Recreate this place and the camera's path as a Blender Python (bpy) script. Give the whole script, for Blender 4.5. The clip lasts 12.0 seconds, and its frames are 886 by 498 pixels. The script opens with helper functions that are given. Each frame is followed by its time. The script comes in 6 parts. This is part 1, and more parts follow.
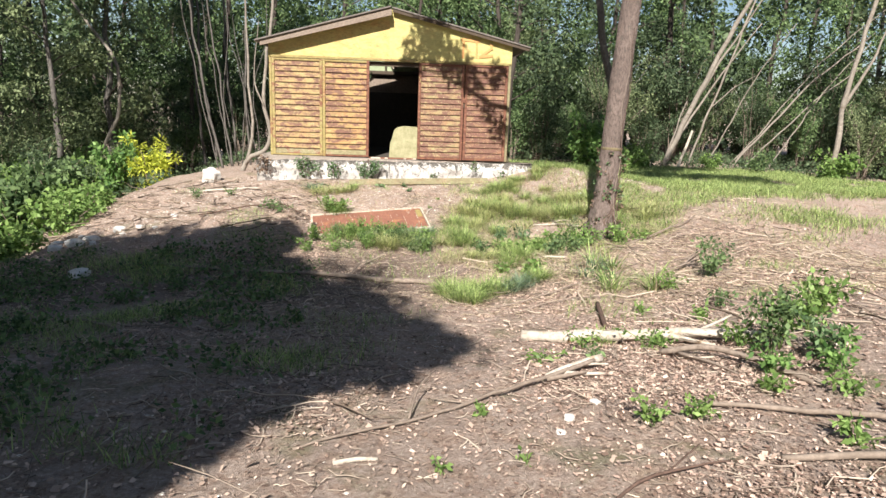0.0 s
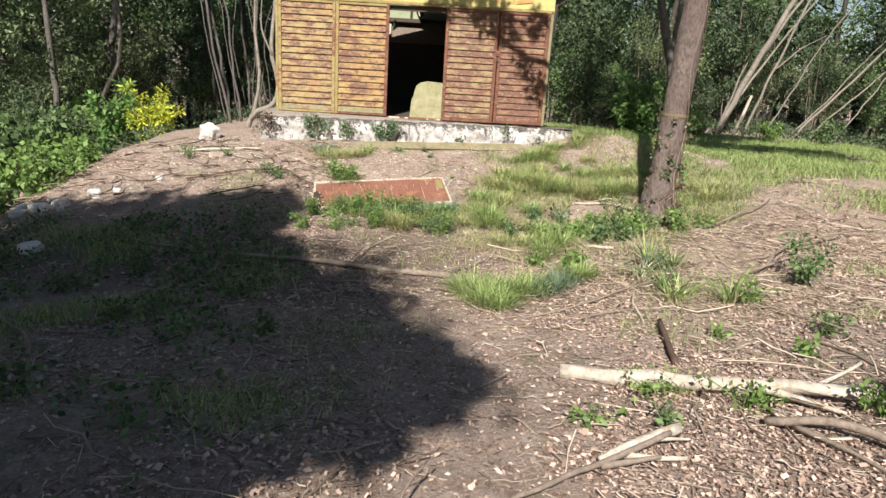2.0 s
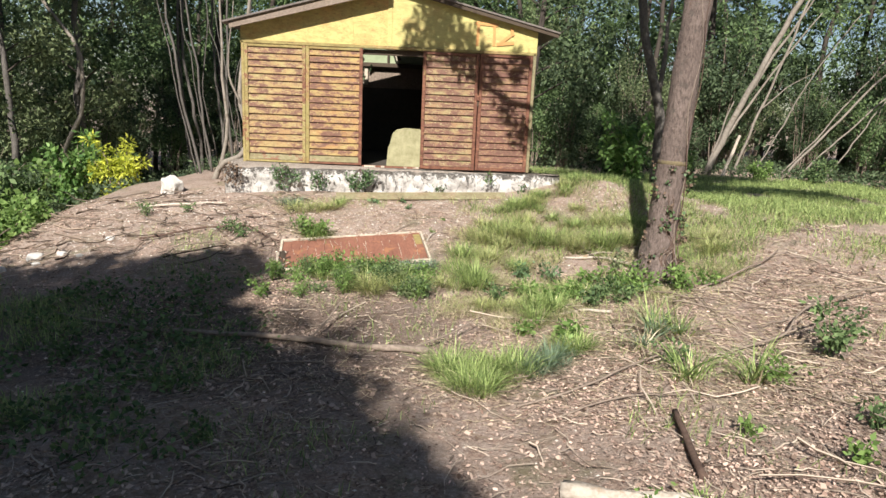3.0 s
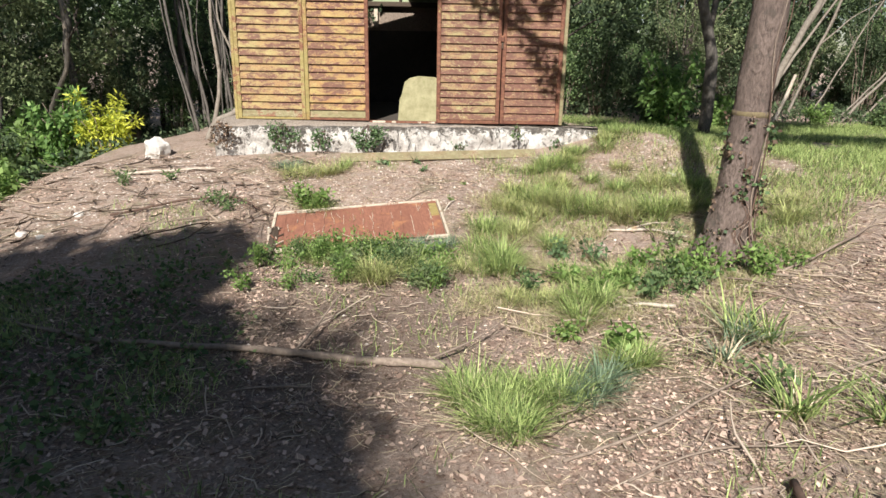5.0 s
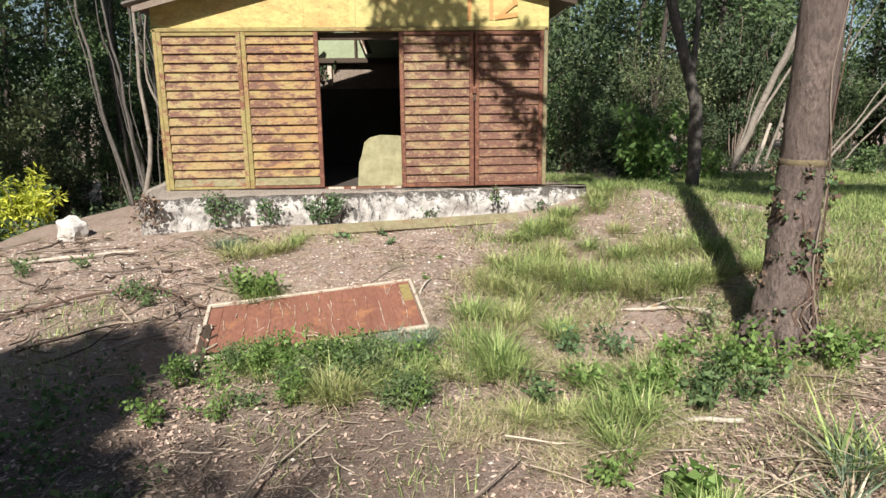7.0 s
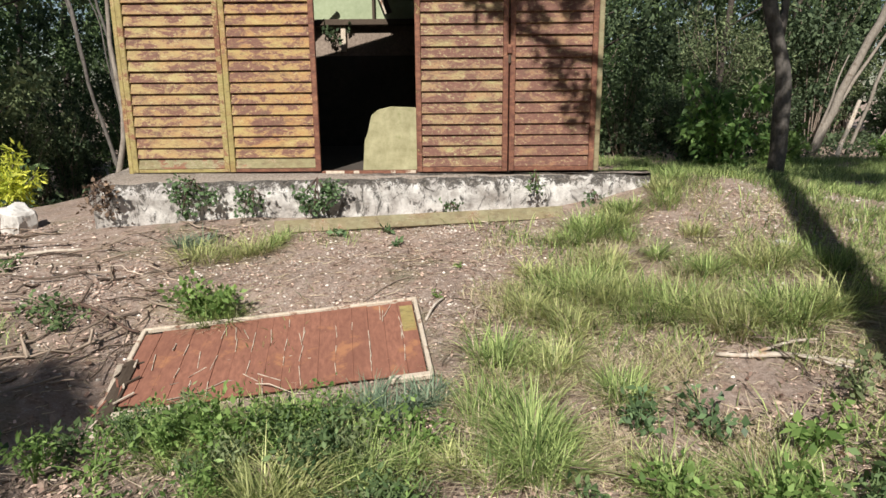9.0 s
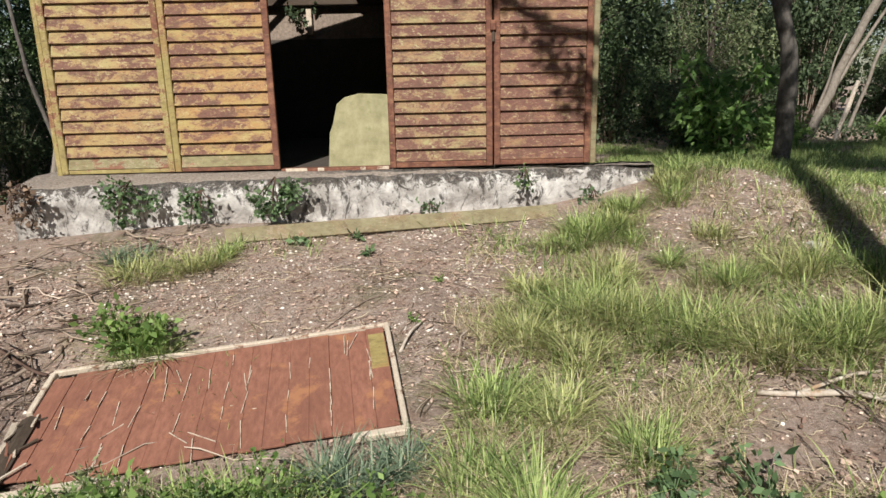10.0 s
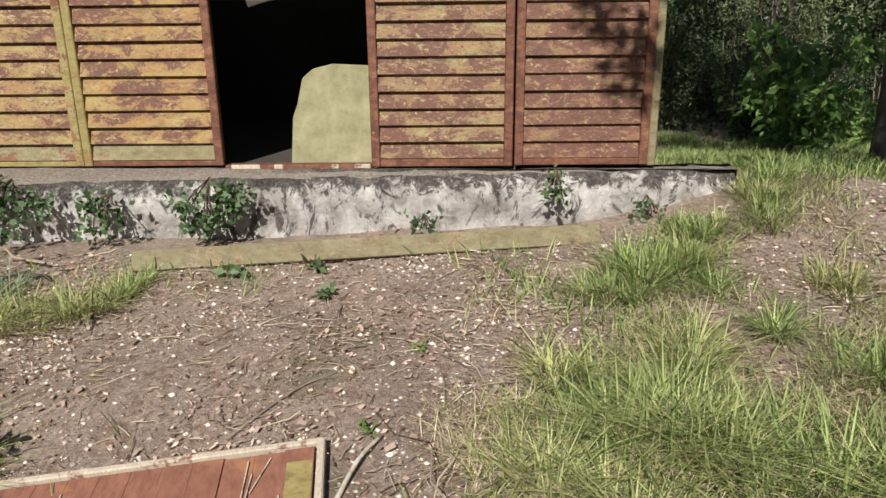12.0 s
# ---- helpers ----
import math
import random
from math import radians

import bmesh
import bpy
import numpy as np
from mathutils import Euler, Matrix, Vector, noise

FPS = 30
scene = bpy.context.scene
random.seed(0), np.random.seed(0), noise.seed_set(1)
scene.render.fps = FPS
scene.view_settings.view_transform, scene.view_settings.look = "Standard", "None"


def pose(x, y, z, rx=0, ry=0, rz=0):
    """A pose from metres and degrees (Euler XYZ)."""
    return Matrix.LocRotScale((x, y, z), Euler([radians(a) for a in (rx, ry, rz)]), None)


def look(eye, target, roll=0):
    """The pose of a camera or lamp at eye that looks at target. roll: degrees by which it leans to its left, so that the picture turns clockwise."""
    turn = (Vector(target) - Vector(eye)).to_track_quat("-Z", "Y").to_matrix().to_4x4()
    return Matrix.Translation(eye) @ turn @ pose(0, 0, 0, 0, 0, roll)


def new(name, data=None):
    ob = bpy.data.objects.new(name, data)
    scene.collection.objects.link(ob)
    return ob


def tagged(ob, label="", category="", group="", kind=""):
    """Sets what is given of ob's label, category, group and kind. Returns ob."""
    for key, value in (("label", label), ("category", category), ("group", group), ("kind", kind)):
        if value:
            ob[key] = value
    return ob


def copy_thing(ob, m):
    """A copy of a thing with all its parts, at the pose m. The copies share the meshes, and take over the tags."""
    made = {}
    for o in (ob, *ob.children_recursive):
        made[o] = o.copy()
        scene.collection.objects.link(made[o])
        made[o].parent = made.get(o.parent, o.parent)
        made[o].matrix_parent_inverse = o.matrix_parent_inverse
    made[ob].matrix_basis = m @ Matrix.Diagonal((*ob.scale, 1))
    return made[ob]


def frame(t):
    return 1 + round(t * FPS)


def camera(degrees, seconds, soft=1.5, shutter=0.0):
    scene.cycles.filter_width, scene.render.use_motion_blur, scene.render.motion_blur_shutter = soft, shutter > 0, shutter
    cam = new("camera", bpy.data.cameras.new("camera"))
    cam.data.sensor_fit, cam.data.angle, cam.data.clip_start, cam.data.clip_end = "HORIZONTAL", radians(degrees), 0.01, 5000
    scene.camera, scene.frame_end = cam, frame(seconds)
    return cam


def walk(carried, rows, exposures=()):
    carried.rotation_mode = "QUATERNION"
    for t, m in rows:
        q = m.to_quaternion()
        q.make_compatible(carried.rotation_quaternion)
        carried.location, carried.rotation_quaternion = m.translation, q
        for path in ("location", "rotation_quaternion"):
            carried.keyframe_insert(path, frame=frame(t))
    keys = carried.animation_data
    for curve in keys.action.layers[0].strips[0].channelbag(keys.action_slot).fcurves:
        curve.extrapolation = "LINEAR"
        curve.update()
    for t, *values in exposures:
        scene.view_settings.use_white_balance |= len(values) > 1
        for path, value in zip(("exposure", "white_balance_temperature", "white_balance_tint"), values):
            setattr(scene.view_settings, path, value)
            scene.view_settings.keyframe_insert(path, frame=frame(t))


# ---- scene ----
cam = camera(68.0, 12.0)
PATH = [
    (0, (0.12, -1.091, 1.09), (0.246, 0.861, 0.671), 2.6),
    (0.5, (0.164, -0.722, 1.067), (0.301, 1.192, 0.503), 3.0),
    (1, (0.155, -0.302, 1.12), (0.337, 1.631, 0.641), 3.9),
    (1.5, (0.24, 0.169, 1.068), (0.38, 2.109, 0.602), 3.2),
    (2, (0.293, 0.551, 1.032), (0.34, 2.475, 0.488), 4.1),
    (2.5, (0.366, 0.826, 1.12), (0.441, 2.758, 0.608), 4.6),
    (3, (0.411, 1.442, 1.084), (0.489, 3.395, 0.661), 3.1),
    (3.2, (0.49, 1.564, 1.044), (0.524, 3.519, 0.622), 2.3),
    (4.8, (0.52, 2.694, 1.066), (0.556, 4.615, 0.511), 1.8),
    (5, (0.496, 2.861, 1.064), (0.506, 4.776, 0.486), 1.7),
    (5.5, (0.423, 3.204, 1.028), (0.361, 5.123, 0.465), 1.4),
    (6, (0.345, 3.546, 1.003), (0.323, 5.504, 0.599), 1.5),
    (6.5, (0.361, 3.9, 0.953), (0.419, 5.861, 0.567), -0.2),
    (6.7, (0.369, 4.063, 0.945), (0.489, 6.02, 0.549), -0.1),
    (8.3, (0.567, 5.459, 0.861), (0.66, 7.416, 0.458), -0.4),
    (8.5, (0.6, 5.621, 0.848), (0.594, 7.576, 0.423), -0.2),
    (9, (0.659, 6.091, 0.777), (0.66, 8.039, 0.326), 0.1),
    (9.5, (0.663, 6.481, 0.765), (0.713, 8.424, 0.294), -0.4),
    (10, (0.701, 6.949, 0.746), (0.754, 8.888, 0.261), -0.7),
    (10.5, (0.768, 7.375, 0.706), (0.876, 9.3, 0.173), 0.1),
    (11, (0.805, 7.807, 0.745), (0.962, 9.721, 0.187), -0.2),
    (11.5, (0.871, 8.242, 0.723), (0.947, 10.168, 0.189), -1.2),
    (12, (0.946, 8.638, 0.692), (0.916, 10.561, 0.143), 0.1),
]
EXPOSURE = 0.80
walk(cam, [(t, look(eye, target, roll)) for t, eye, target, roll in PATH], [(0.0, EXPOSURE + 0.27), (0.5, EXPOSURE + 0.1), (1.5, EXPOSURE), (6.5, EXPOSURE - 0.09), (9.5, EXPOSURE - 0.39), (12.0, EXPOSURE - 0.55)])

# ---- world and sun ----
SUN_TO = Vector((-0.153, -0.751, 0.643)).normalized()
world = bpy.data.worlds.new("world")
scene.world = world
world.use_nodes = True
wn = world.node_tree.nodes
sky = wn.new("ShaderNodeTexSky")
sky.sky_type, sky.sun_disc = "NISHITA", False
sky.sun_elevation, sky.sun_rotation = radians(40), radians(191.5)
sky.air_density, sky.dust_density = 1.0, 0.6
wn["Background"].inputs["Strength"].default_value = 0.05
world.node_tree.links.new(sky.outputs["Color"], wn["Background"].inputs["Color"])
sun = new("sun", bpy.data.lights.new("sun", "SUN"))
sun.data.energy, sun.data.angle, sun.data.color = 5.0, radians(0.6), (1.0, 0.95, 0.88)
sun.matrix_world = look(SUN_TO * 60, (0, 0, 0))


# ---- materials ----
def tree_of(name):
    m = bpy.data.materials.new(name)
    m.use_nodes = True
    return m, m.node_tree.nodes, m.node_tree.links, m.node_tree.nodes["Principled BSDF"]


def noise_node(n, l, coord, scale, detail=5.0, rough=0.6, stretch=(1, 1, 1), dist=0.0):
    mp = n.new("ShaderNodeMapping")
    mp.inputs["Scale"].default_value = stretch
    l.new(coord, mp.inputs["Vector"])
    t = n.new("ShaderNodeTexNoise")
    t.inputs["Scale"].default_value, t.inputs["Detail"].default_value = scale, detail
    t.inputs["Roughness"].default_value, t.inputs["Distortion"].default_value = rough, dist
    l.new(mp.outputs["Vector"], t.inputs["Vector"])
    return t.outputs["Fac"]


def ramp(n, l, fac, stops):
    r = n.new("ShaderNodeValToRGB")
    e = r.color_ramp.elements
    while len(e) < len(stops):
        e.new(0.5)
    for k, (p, c) in enumerate(stops):
        e[k].position, e[k].color = p, (*c, 1) if len(c) == 3 else c
    l.new(fac, r.inputs["Fac"])
    return r.outputs["Color"]


def mix(n, l, fac, a, b, kind="MIX"):
    m = n.new("ShaderNodeMix")
    m.data_type, m.blend_type = "RGBA", kind
    if isinstance(fac, float):
        m.inputs[0].default_value = fac
    else:
        l.new(fac, m.inputs[0])
    for k, v in ((6, a), (7, b)):
        if isinstance(v, tuple):
            m.inputs[k].default_value = (*v, 1)
        else:
            l.new(v, m.inputs[k])
    return m.outputs[2]


def bump(n, l, p, fac, strength, distance):
    b = n.new("ShaderNodeBump")
    b.inputs["Strength"].default_value, b.inputs["Distance"].default_value = strength, distance
    l.new(fac, b.inputs["Height"])
    l.new(b.outputs["Normal"], p.inputs["Normal"])


def coords(n, kind="Object"):
    return n.new("ShaderNodeTexCoord").outputs[kind]


def steps(a, b, white=(1, 1, 1)):
    return [(a, (0, 0, 0)), (b, white)]


def plain(name, dark, light, scale=6.0, rough=0.85, stretch=(1, 1, 1), relief=0.5, depth=0.01, spot=None):
    """A worn natural surface: two tones at two scales, grain and relief."""
    m, n, l, p = tree_of(name)
    c = coords(n)
    big = noise_node(n, l, c, scale * 0.25, 4, 0.6, stretch)
    fine = noise_node(n, l, c, scale * 3, 8, 0.7, stretch)
    col = ramp(n, l, fine, [(0.3, dark), (0.7, light)])
    col = mix(n, l, ramp(n, l, big, [(0.35, (0, 0, 0)), (0.7, (0.6, 0.6, 0.6))]), col, tuple(0.55 * d + 0.2 * g for d, g in zip(dark, light)))
    if spot:
        s = noise_node(n, l, c, scale * 0.8, 6, 0.7)
        col = mix(n, l, ramp(n, l, s, steps(0.56, 0.64)), col, spot)
    l.new(col, p.inputs["Base Color"])
    p.inputs["Roughness"].default_value = rough
    p.inputs["Specular IOR Level"].default_value = 0.25
    bump(n, l, p, fine, relief, depth)
    return m


def paint(name, rusty, seed, tone=(0.43, 0.34, 0.12), green=0.0, worn=0.8):
    """Old yellow paint that flakes off down to rust-red primer."""
    m, n, l, p = tree_of(name)
    info = n.new("ShaderNodeObjectInfo")
    geo = n.new("ShaderNodeNewGeometry")
    add = n.new("ShaderNodeVectorMath")
    add.operation = "ADD"
    add.inputs[1].default_value = (seed * 7.3, seed * 3.1, seed * 5.7)
    l.new(geo.outputs["Position"], add.inputs[0])
    c = add.outputs["Vector"]
    big = noise_node(n, l, c, 2.6, 3, 0.55, (1, 1, 1.7))
    mid = noise_node(n, l, c, 13.0, 8, 0.72, (0.8, 1, 1.3), 0.8)
    fine = noise_node(n, l, c, 70.0, 6, 0.75, (1.5, 1, 0.6))
    yellow = ramp(n, l, mid, [(0.25, tuple(v * 0.72 for v in tone)), (0.55, tone), (0.8, tuple(min(1, v * 1.25) for v in tone))])
    yellow = mix(n, l, ramp(n, l, big, steps(0.5, 0.72, (worn, worn, worn))), yellow, (tone[0] * 1.05, tone[1] * 0.6, tone[2] * 0.6))
    stain = noise_node(n, l, c, 6.0, 7, 0.7, (0.6, 1, 1.6), 0.5)
    yellow = mix(n, l, ramp(n, l, stain, steps(0.42, 0.68, (worn, worn, worn))), yellow, (tone[0] * 0.62, tone[1] * 0.48, tone[2] * 0.45))
    speck = noise_node(n, l, c, 48.0, 6, 0.7, (0.7, 1, 1))
    yellow = mix(n, l, ramp(n, l, speck, steps(0.58, 0.70, (worn * 0.9, worn * 0.9, worn * 0.9))), yellow, (0.20, 0.09, 0.05))
    if green:
        yellow = mix(n, l, green, yellow, (0.36, 0.40, 0.17))
    rust = ramp(n, l, mid, [(0.3, (0.075, 0.03, 0.024)), (0.48, (0.155, 0.064, 0.042)), (0.62, (0.25, 0.115, 0.068)), (0.76, (0.38, 0.22, 0.13))])
    s = n.new("ShaderNodeMath")
    s.operation = "MULTIPLY_ADD"
    l.new(info.outputs["Random"], s.inputs[0])
    s.inputs[1].default_value = 0.20
    l.new(mid, s.inputs[2])
    t = n.new("ShaderNodeMath")
    t.operation = "MULTIPLY_ADD"
    l.new(big, t.inputs[0])
    t.inputs[1].default_value = 0.75
    l.new(s.outputs[0], t.inputs[2])
    u = n.new("ShaderNodeMath")
    u.operation = "MULTIPLY_ADD"
    l.new(fine, u.inputs[0])
    u.inputs[1].default_value = 0.36
    l.new(t.outputs[0], u.inputs[2])
    edge = 1.50 - 0.62 * rusty
    peel = n.new("ShaderNodeMapRange")
    peel.inputs["From Min"].default_value, peel.inputs["From Max"].default_value = edge - 0.4, edge + 0.4
    l.new(u.outputs[0], peel.inputs["Value"])
    tint = [(0.0, (0.0, 0.0, 0.0)), (0.445, (0.0, 0.0, 0.0)), (0.50, (0.35, 0.35, 0.35)), (0.535, (0.85, 0.85, 0.85)), (0.57, (1.0, 1.0, 1.0))]
    col = mix(n, l, ramp(n, l, peel.outputs["Result"], tint), yellow, rust)
    rim = ramp(n, l, peel.outputs["Result"], [(0.42, (0, 0, 0)), (0.455, (0.75, 0.75, 0.75)), (0.48, (0, 0, 0))])
    col = mix(n, l, rim, col, tuple(min(1, 0.12 + v * 1.15) for v in tone))
    grime = noise_node(n, l, c, 26.0, 8, 0.78, (0.5, 1, 1.0))
    col = mix(n, l, ramp(n, l, grime, steps(0.50, 0.70, (worn * 0.9, worn * 0.9, worn * 0.9))), col, (0.085, 0.05, 0.032))
    pale = noise_node(n, l, c, 33.0, 7, 0.75, (0.5, 1, 1.4))
    col = mix(n, l, ramp(n, l, pale, steps(0.62, 0.70, (0.75, 0.75, 0.75))), col, (0.40, 0.33, 0.22))
    l.new(col, p.inputs["Base Color"])
    p.inputs["Roughness"].default_value = 0.72
    p.inputs["Specular IOR Level"].default_value = 0.3
    bump(n, l, p, u.outputs[0], 0.35, 0.01)
    return m


def slat_paint(name, seed, yellow, orange, bare, red=(0.150, 0.068, 0.050)):
    """Slats under yellow paint that flaked off in long patches, each slat in its own way; bare: share of maroon primer."""
    m, n, l, p = tree_of(name)
    info = n.new("ShaderNodeObjectInfo")
    geo = n.new("ShaderNodeNewGeometry")
    own = n.new("ShaderNodeVectorMath")
    own.operation = "MULTIPLY_ADD"
    l.new(info.outputs["Random"], own.inputs[0])
    own.inputs[1].default_value = (0.9, 3.0, 0.0)
    l.new(geo.outputs["Position"], own.inputs[2])
    add = n.new("ShaderNodeVectorMath")
    add.operation = "ADD"
    add.inputs[1].default_value = (seed * 7.3, seed * 3.1, seed * 5.7)
    l.new(own.outputs["Vector"], add.inputs[0])
    c = add.outputs["Vector"]
    tone = noise_node(n, l, c, 2.4, 4, 0.55, (1, 1, 1.5))
    patch = noise_node(n, l, c, 4.5, 10, 0.70, (0.9, 1, 1.8), 0.5)
    chip = noise_node(n, l, c, 26.0, 7, 0.70, (0.7, 1, 1.2), 0.5)
    fine = noise_node(n, l, c, 90.0, 6, 0.75, (1, 1, 0.6))
    paint_col = ramp(n, l, tone, [(0.36, yellow), (0.50, tuple((a + b) / 2 for a, b in zip(yellow, orange))), (0.62, orange)])
    paint_col = mix(n, l, ramp(n, l, fine, steps(0.45, 0.75, (0.35, 0.35, 0.35))), paint_col, tuple(v * 0.55 for v in orange))
    primer = ramp(n, l, chip, [(0.30, tuple(v * 0.62 for v in red)), (0.52, red), (0.72, (red[0] * 1.6, red[1] * 1.9, red[2] * 1.7))])
    mask = n.new("ShaderNodeMath")
    mask.operation = "MULTIPLY_ADD"
    l.new(chip, mask.inputs[0])
    mask.inputs[1].default_value = 0.22
    l.new(patch, mask.inputs[2])
    edge = 0.71 - 0.20 * bare
    worn = mix(n, l, ramp(n, l, mask.outputs[0], steps(edge - 0.085, edge - 0.03, (0.7, 0.7, 0.7))), paint_col, tuple(0.55 * a + 0.45 * b for a, b in zip(orange, red)))
    col = mix(n, l, ramp(n, l, mask.outputs[0], steps(edge - 0.012, edge + 0.02, (0.92, 0.92, 0.92))), worn, primer)
    halo = ramp(n, l, mask.outputs[0], [(edge - 0.022, (0, 0, 0)), (edge - 0.010, (0.45, 0.45, 0.45)), (edge - 0.002, (0, 0, 0))])
    col = mix(n, l, halo, col, tuple(min(1.0, v * 1.25 + 0.04) for v in yellow))
    col = mix(n, l, ramp(n, l, chip, steps(0.585, 0.62, (0.85, 0.85, 0.85))), col, tuple(min(1.0, v * 1.1 + 0.03) for v in yellow))
    col = mix(n, l, ramp(n, l, chip, [(0.33, (0.85, 0.85, 0.85)), (0.37, (0, 0, 0))]), col, tuple(v * 0.8 for v in red))
    speck = noise_node(n, l, c, 60.0, 5, 0.7, (0.7, 1, 1.1), 0.3)
    col = mix(n, l, ramp(n, l, speck, steps(0.60, 0.65, (0.75, 0.75, 0.75))), col, tuple(min(1.0, v * 1.15) for v in yellow))
    col = mix(n, l, ramp(n, l, speck, [(0.36, (0.8, 0.8, 0.8)), (0.41, (0, 0, 0))]), col, tuple(v * 0.7 for v in red))
    grime = noise_node(n, l, c, 9.0, 8, 0.75, (0.6, 1, 1.4))
    col = mix(n, l, ramp(n, l, grime, steps(0.52, 0.66, (0.7, 0.7, 0.7))), col, (0.10, 0.06, 0.04))
    l.new(col, p.inputs["Base Color"])
    p.inputs["Roughness"].default_value = 0.7
    p.inputs["Specular IOR Level"].default_value = 0.3
    bump(n, l, p, mask.outputs[0], 0.35, 0.008)
    return m


def leaf_mat(name, dark, light, gloss=0.6, glow=0.35):
    """Leaves: every leaf has its own tone; light comes through them."""
    m, n, l, p = tree_of(name)
    geo = n.new("ShaderNodeNewGeometry")
    col = ramp(n, l, geo.outputs["Random Per Island"], [(0.0, dark), (0.75, light), (1.0, tuple(min(1, v * 1.35) for v in light))])
    l.new(col, p.inputs["Base Color"])
    p.inputs["Roughness"].default_value = gloss
    p.inputs["Specular IOR Level"].default_value = 0.2
    tr = n.new("ShaderNodeBsdfTranslucent")
    l.new(col, tr.inputs["Color"])
    ms = n.new("ShaderNodeMixShader")
    ms.inputs["Fac"].default_value = glow
    l.new(p.outputs[0], ms.inputs[1])
    l.new(tr.outputs[0], ms.inputs[2])
    l.new(ms.outputs[0], n["Material Output"].inputs["Surface"])
    return m


def soil_material():
    m, n, l, p = tree_of("soil")
    c = coords(n)
    big = noise_node(n, l, c, 0.55, 5, 0.6)
    mid = noise_node(n, l, c, 3.5, 7, 0.7)
    fine = noise_node(n, l, c, 34.0, 8, 0.75)
    col = ramp(n, l, fine, [(0.25, (0.17, 0.125, 0.10)), (0.5, (0.395, 0.307, 0.255)), (0.75, (0.66, 0.545, 0.465))])
    col = mix(n, l, ramp(n, l, mid, steps(0.44, 0.66, (0.5, 0.5, 0.5))), col, (0.22, 0.168, 0.135))
    col = mix(n, l, ramp(n, l, big, steps(0.50, 0.68, (0.5, 0.5, 0.5))), col, (0.45, 0.345, 0.285))
    v = n.new("ShaderNodeTexVoronoi")
    v.inputs["Scale"].default_value = 42.0
    l.new(c, v.inputs["Vector"])
    flake = ramp(n, l, v.outputs["Color"], [(0.15, (0.14, 0.085, 0.062)), (0.5, (0.36, 0.24, 0.18)), (0.9, (0.58, 0.45, 0.35))])
    w = noise_node(n, l, c, 7.0, 4, 0.6)
    col = mix(n, l, ramp(n, l, w, steps(0.46, 0.58, (0.6, 0.6, 0.6))), col, flake)
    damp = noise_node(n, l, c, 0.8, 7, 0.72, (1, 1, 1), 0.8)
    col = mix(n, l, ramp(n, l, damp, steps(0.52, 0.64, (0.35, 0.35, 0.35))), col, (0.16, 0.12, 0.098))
    crumb = noise_node(n, l, c, 75.0, 8, 0.8)
    col = mix(n, l, ramp(n, l, crumb, steps(0.56, 0.66, (0.8, 0.8, 0.8))), col, (0.62, 0.54, 0.46))
    col = mix(n, l, ramp(n, l, crumb, [(0.34, (0.7, 0.7, 0.7)), (0.43, (0, 0, 0))]), col, (0.10, 0.074, 0.058))
    g = noise_node(n, l, c, 1.3, 6, 0.7, (1, 1, 1), 0.4)
    col = mix(n, l, ramp(n, l, g, steps(0.54, 0.66, (0.5, 0.5, 0.5))), col, (0.13, 0.15, 0.065))
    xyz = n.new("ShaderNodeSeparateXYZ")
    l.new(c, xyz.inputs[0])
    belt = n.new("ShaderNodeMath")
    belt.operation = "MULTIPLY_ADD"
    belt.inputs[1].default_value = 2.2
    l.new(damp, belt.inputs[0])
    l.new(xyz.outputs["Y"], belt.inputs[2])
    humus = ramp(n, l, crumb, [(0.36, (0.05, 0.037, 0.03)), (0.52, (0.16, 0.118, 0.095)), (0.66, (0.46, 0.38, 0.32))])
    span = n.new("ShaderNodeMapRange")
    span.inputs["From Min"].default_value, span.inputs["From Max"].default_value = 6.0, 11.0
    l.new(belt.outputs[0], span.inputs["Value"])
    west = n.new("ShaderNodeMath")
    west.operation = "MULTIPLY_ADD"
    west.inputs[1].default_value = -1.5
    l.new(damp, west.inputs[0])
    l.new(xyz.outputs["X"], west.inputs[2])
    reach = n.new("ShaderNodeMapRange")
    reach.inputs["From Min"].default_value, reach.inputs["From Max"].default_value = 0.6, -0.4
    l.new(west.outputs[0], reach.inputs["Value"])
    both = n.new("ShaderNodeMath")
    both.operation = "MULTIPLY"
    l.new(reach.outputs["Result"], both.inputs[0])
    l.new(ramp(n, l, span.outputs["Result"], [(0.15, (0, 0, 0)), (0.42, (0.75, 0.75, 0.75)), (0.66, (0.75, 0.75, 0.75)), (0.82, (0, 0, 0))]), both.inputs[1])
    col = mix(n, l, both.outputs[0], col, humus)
    l.new(col, p.inputs["Base Color"])
    p.inputs["Roughness"].default_value = 0.95
    p.inputs["Specular IOR Level"].default_value = 0.15
    h = n.new("ShaderNodeMath")
    h.operation = "ADD"
    l.new(fine, h.inputs[0])
    l.new(crumb, h.inputs[1])
    bump(n, l, p, h.outputs[0], 0.9, 0.02)
    return m


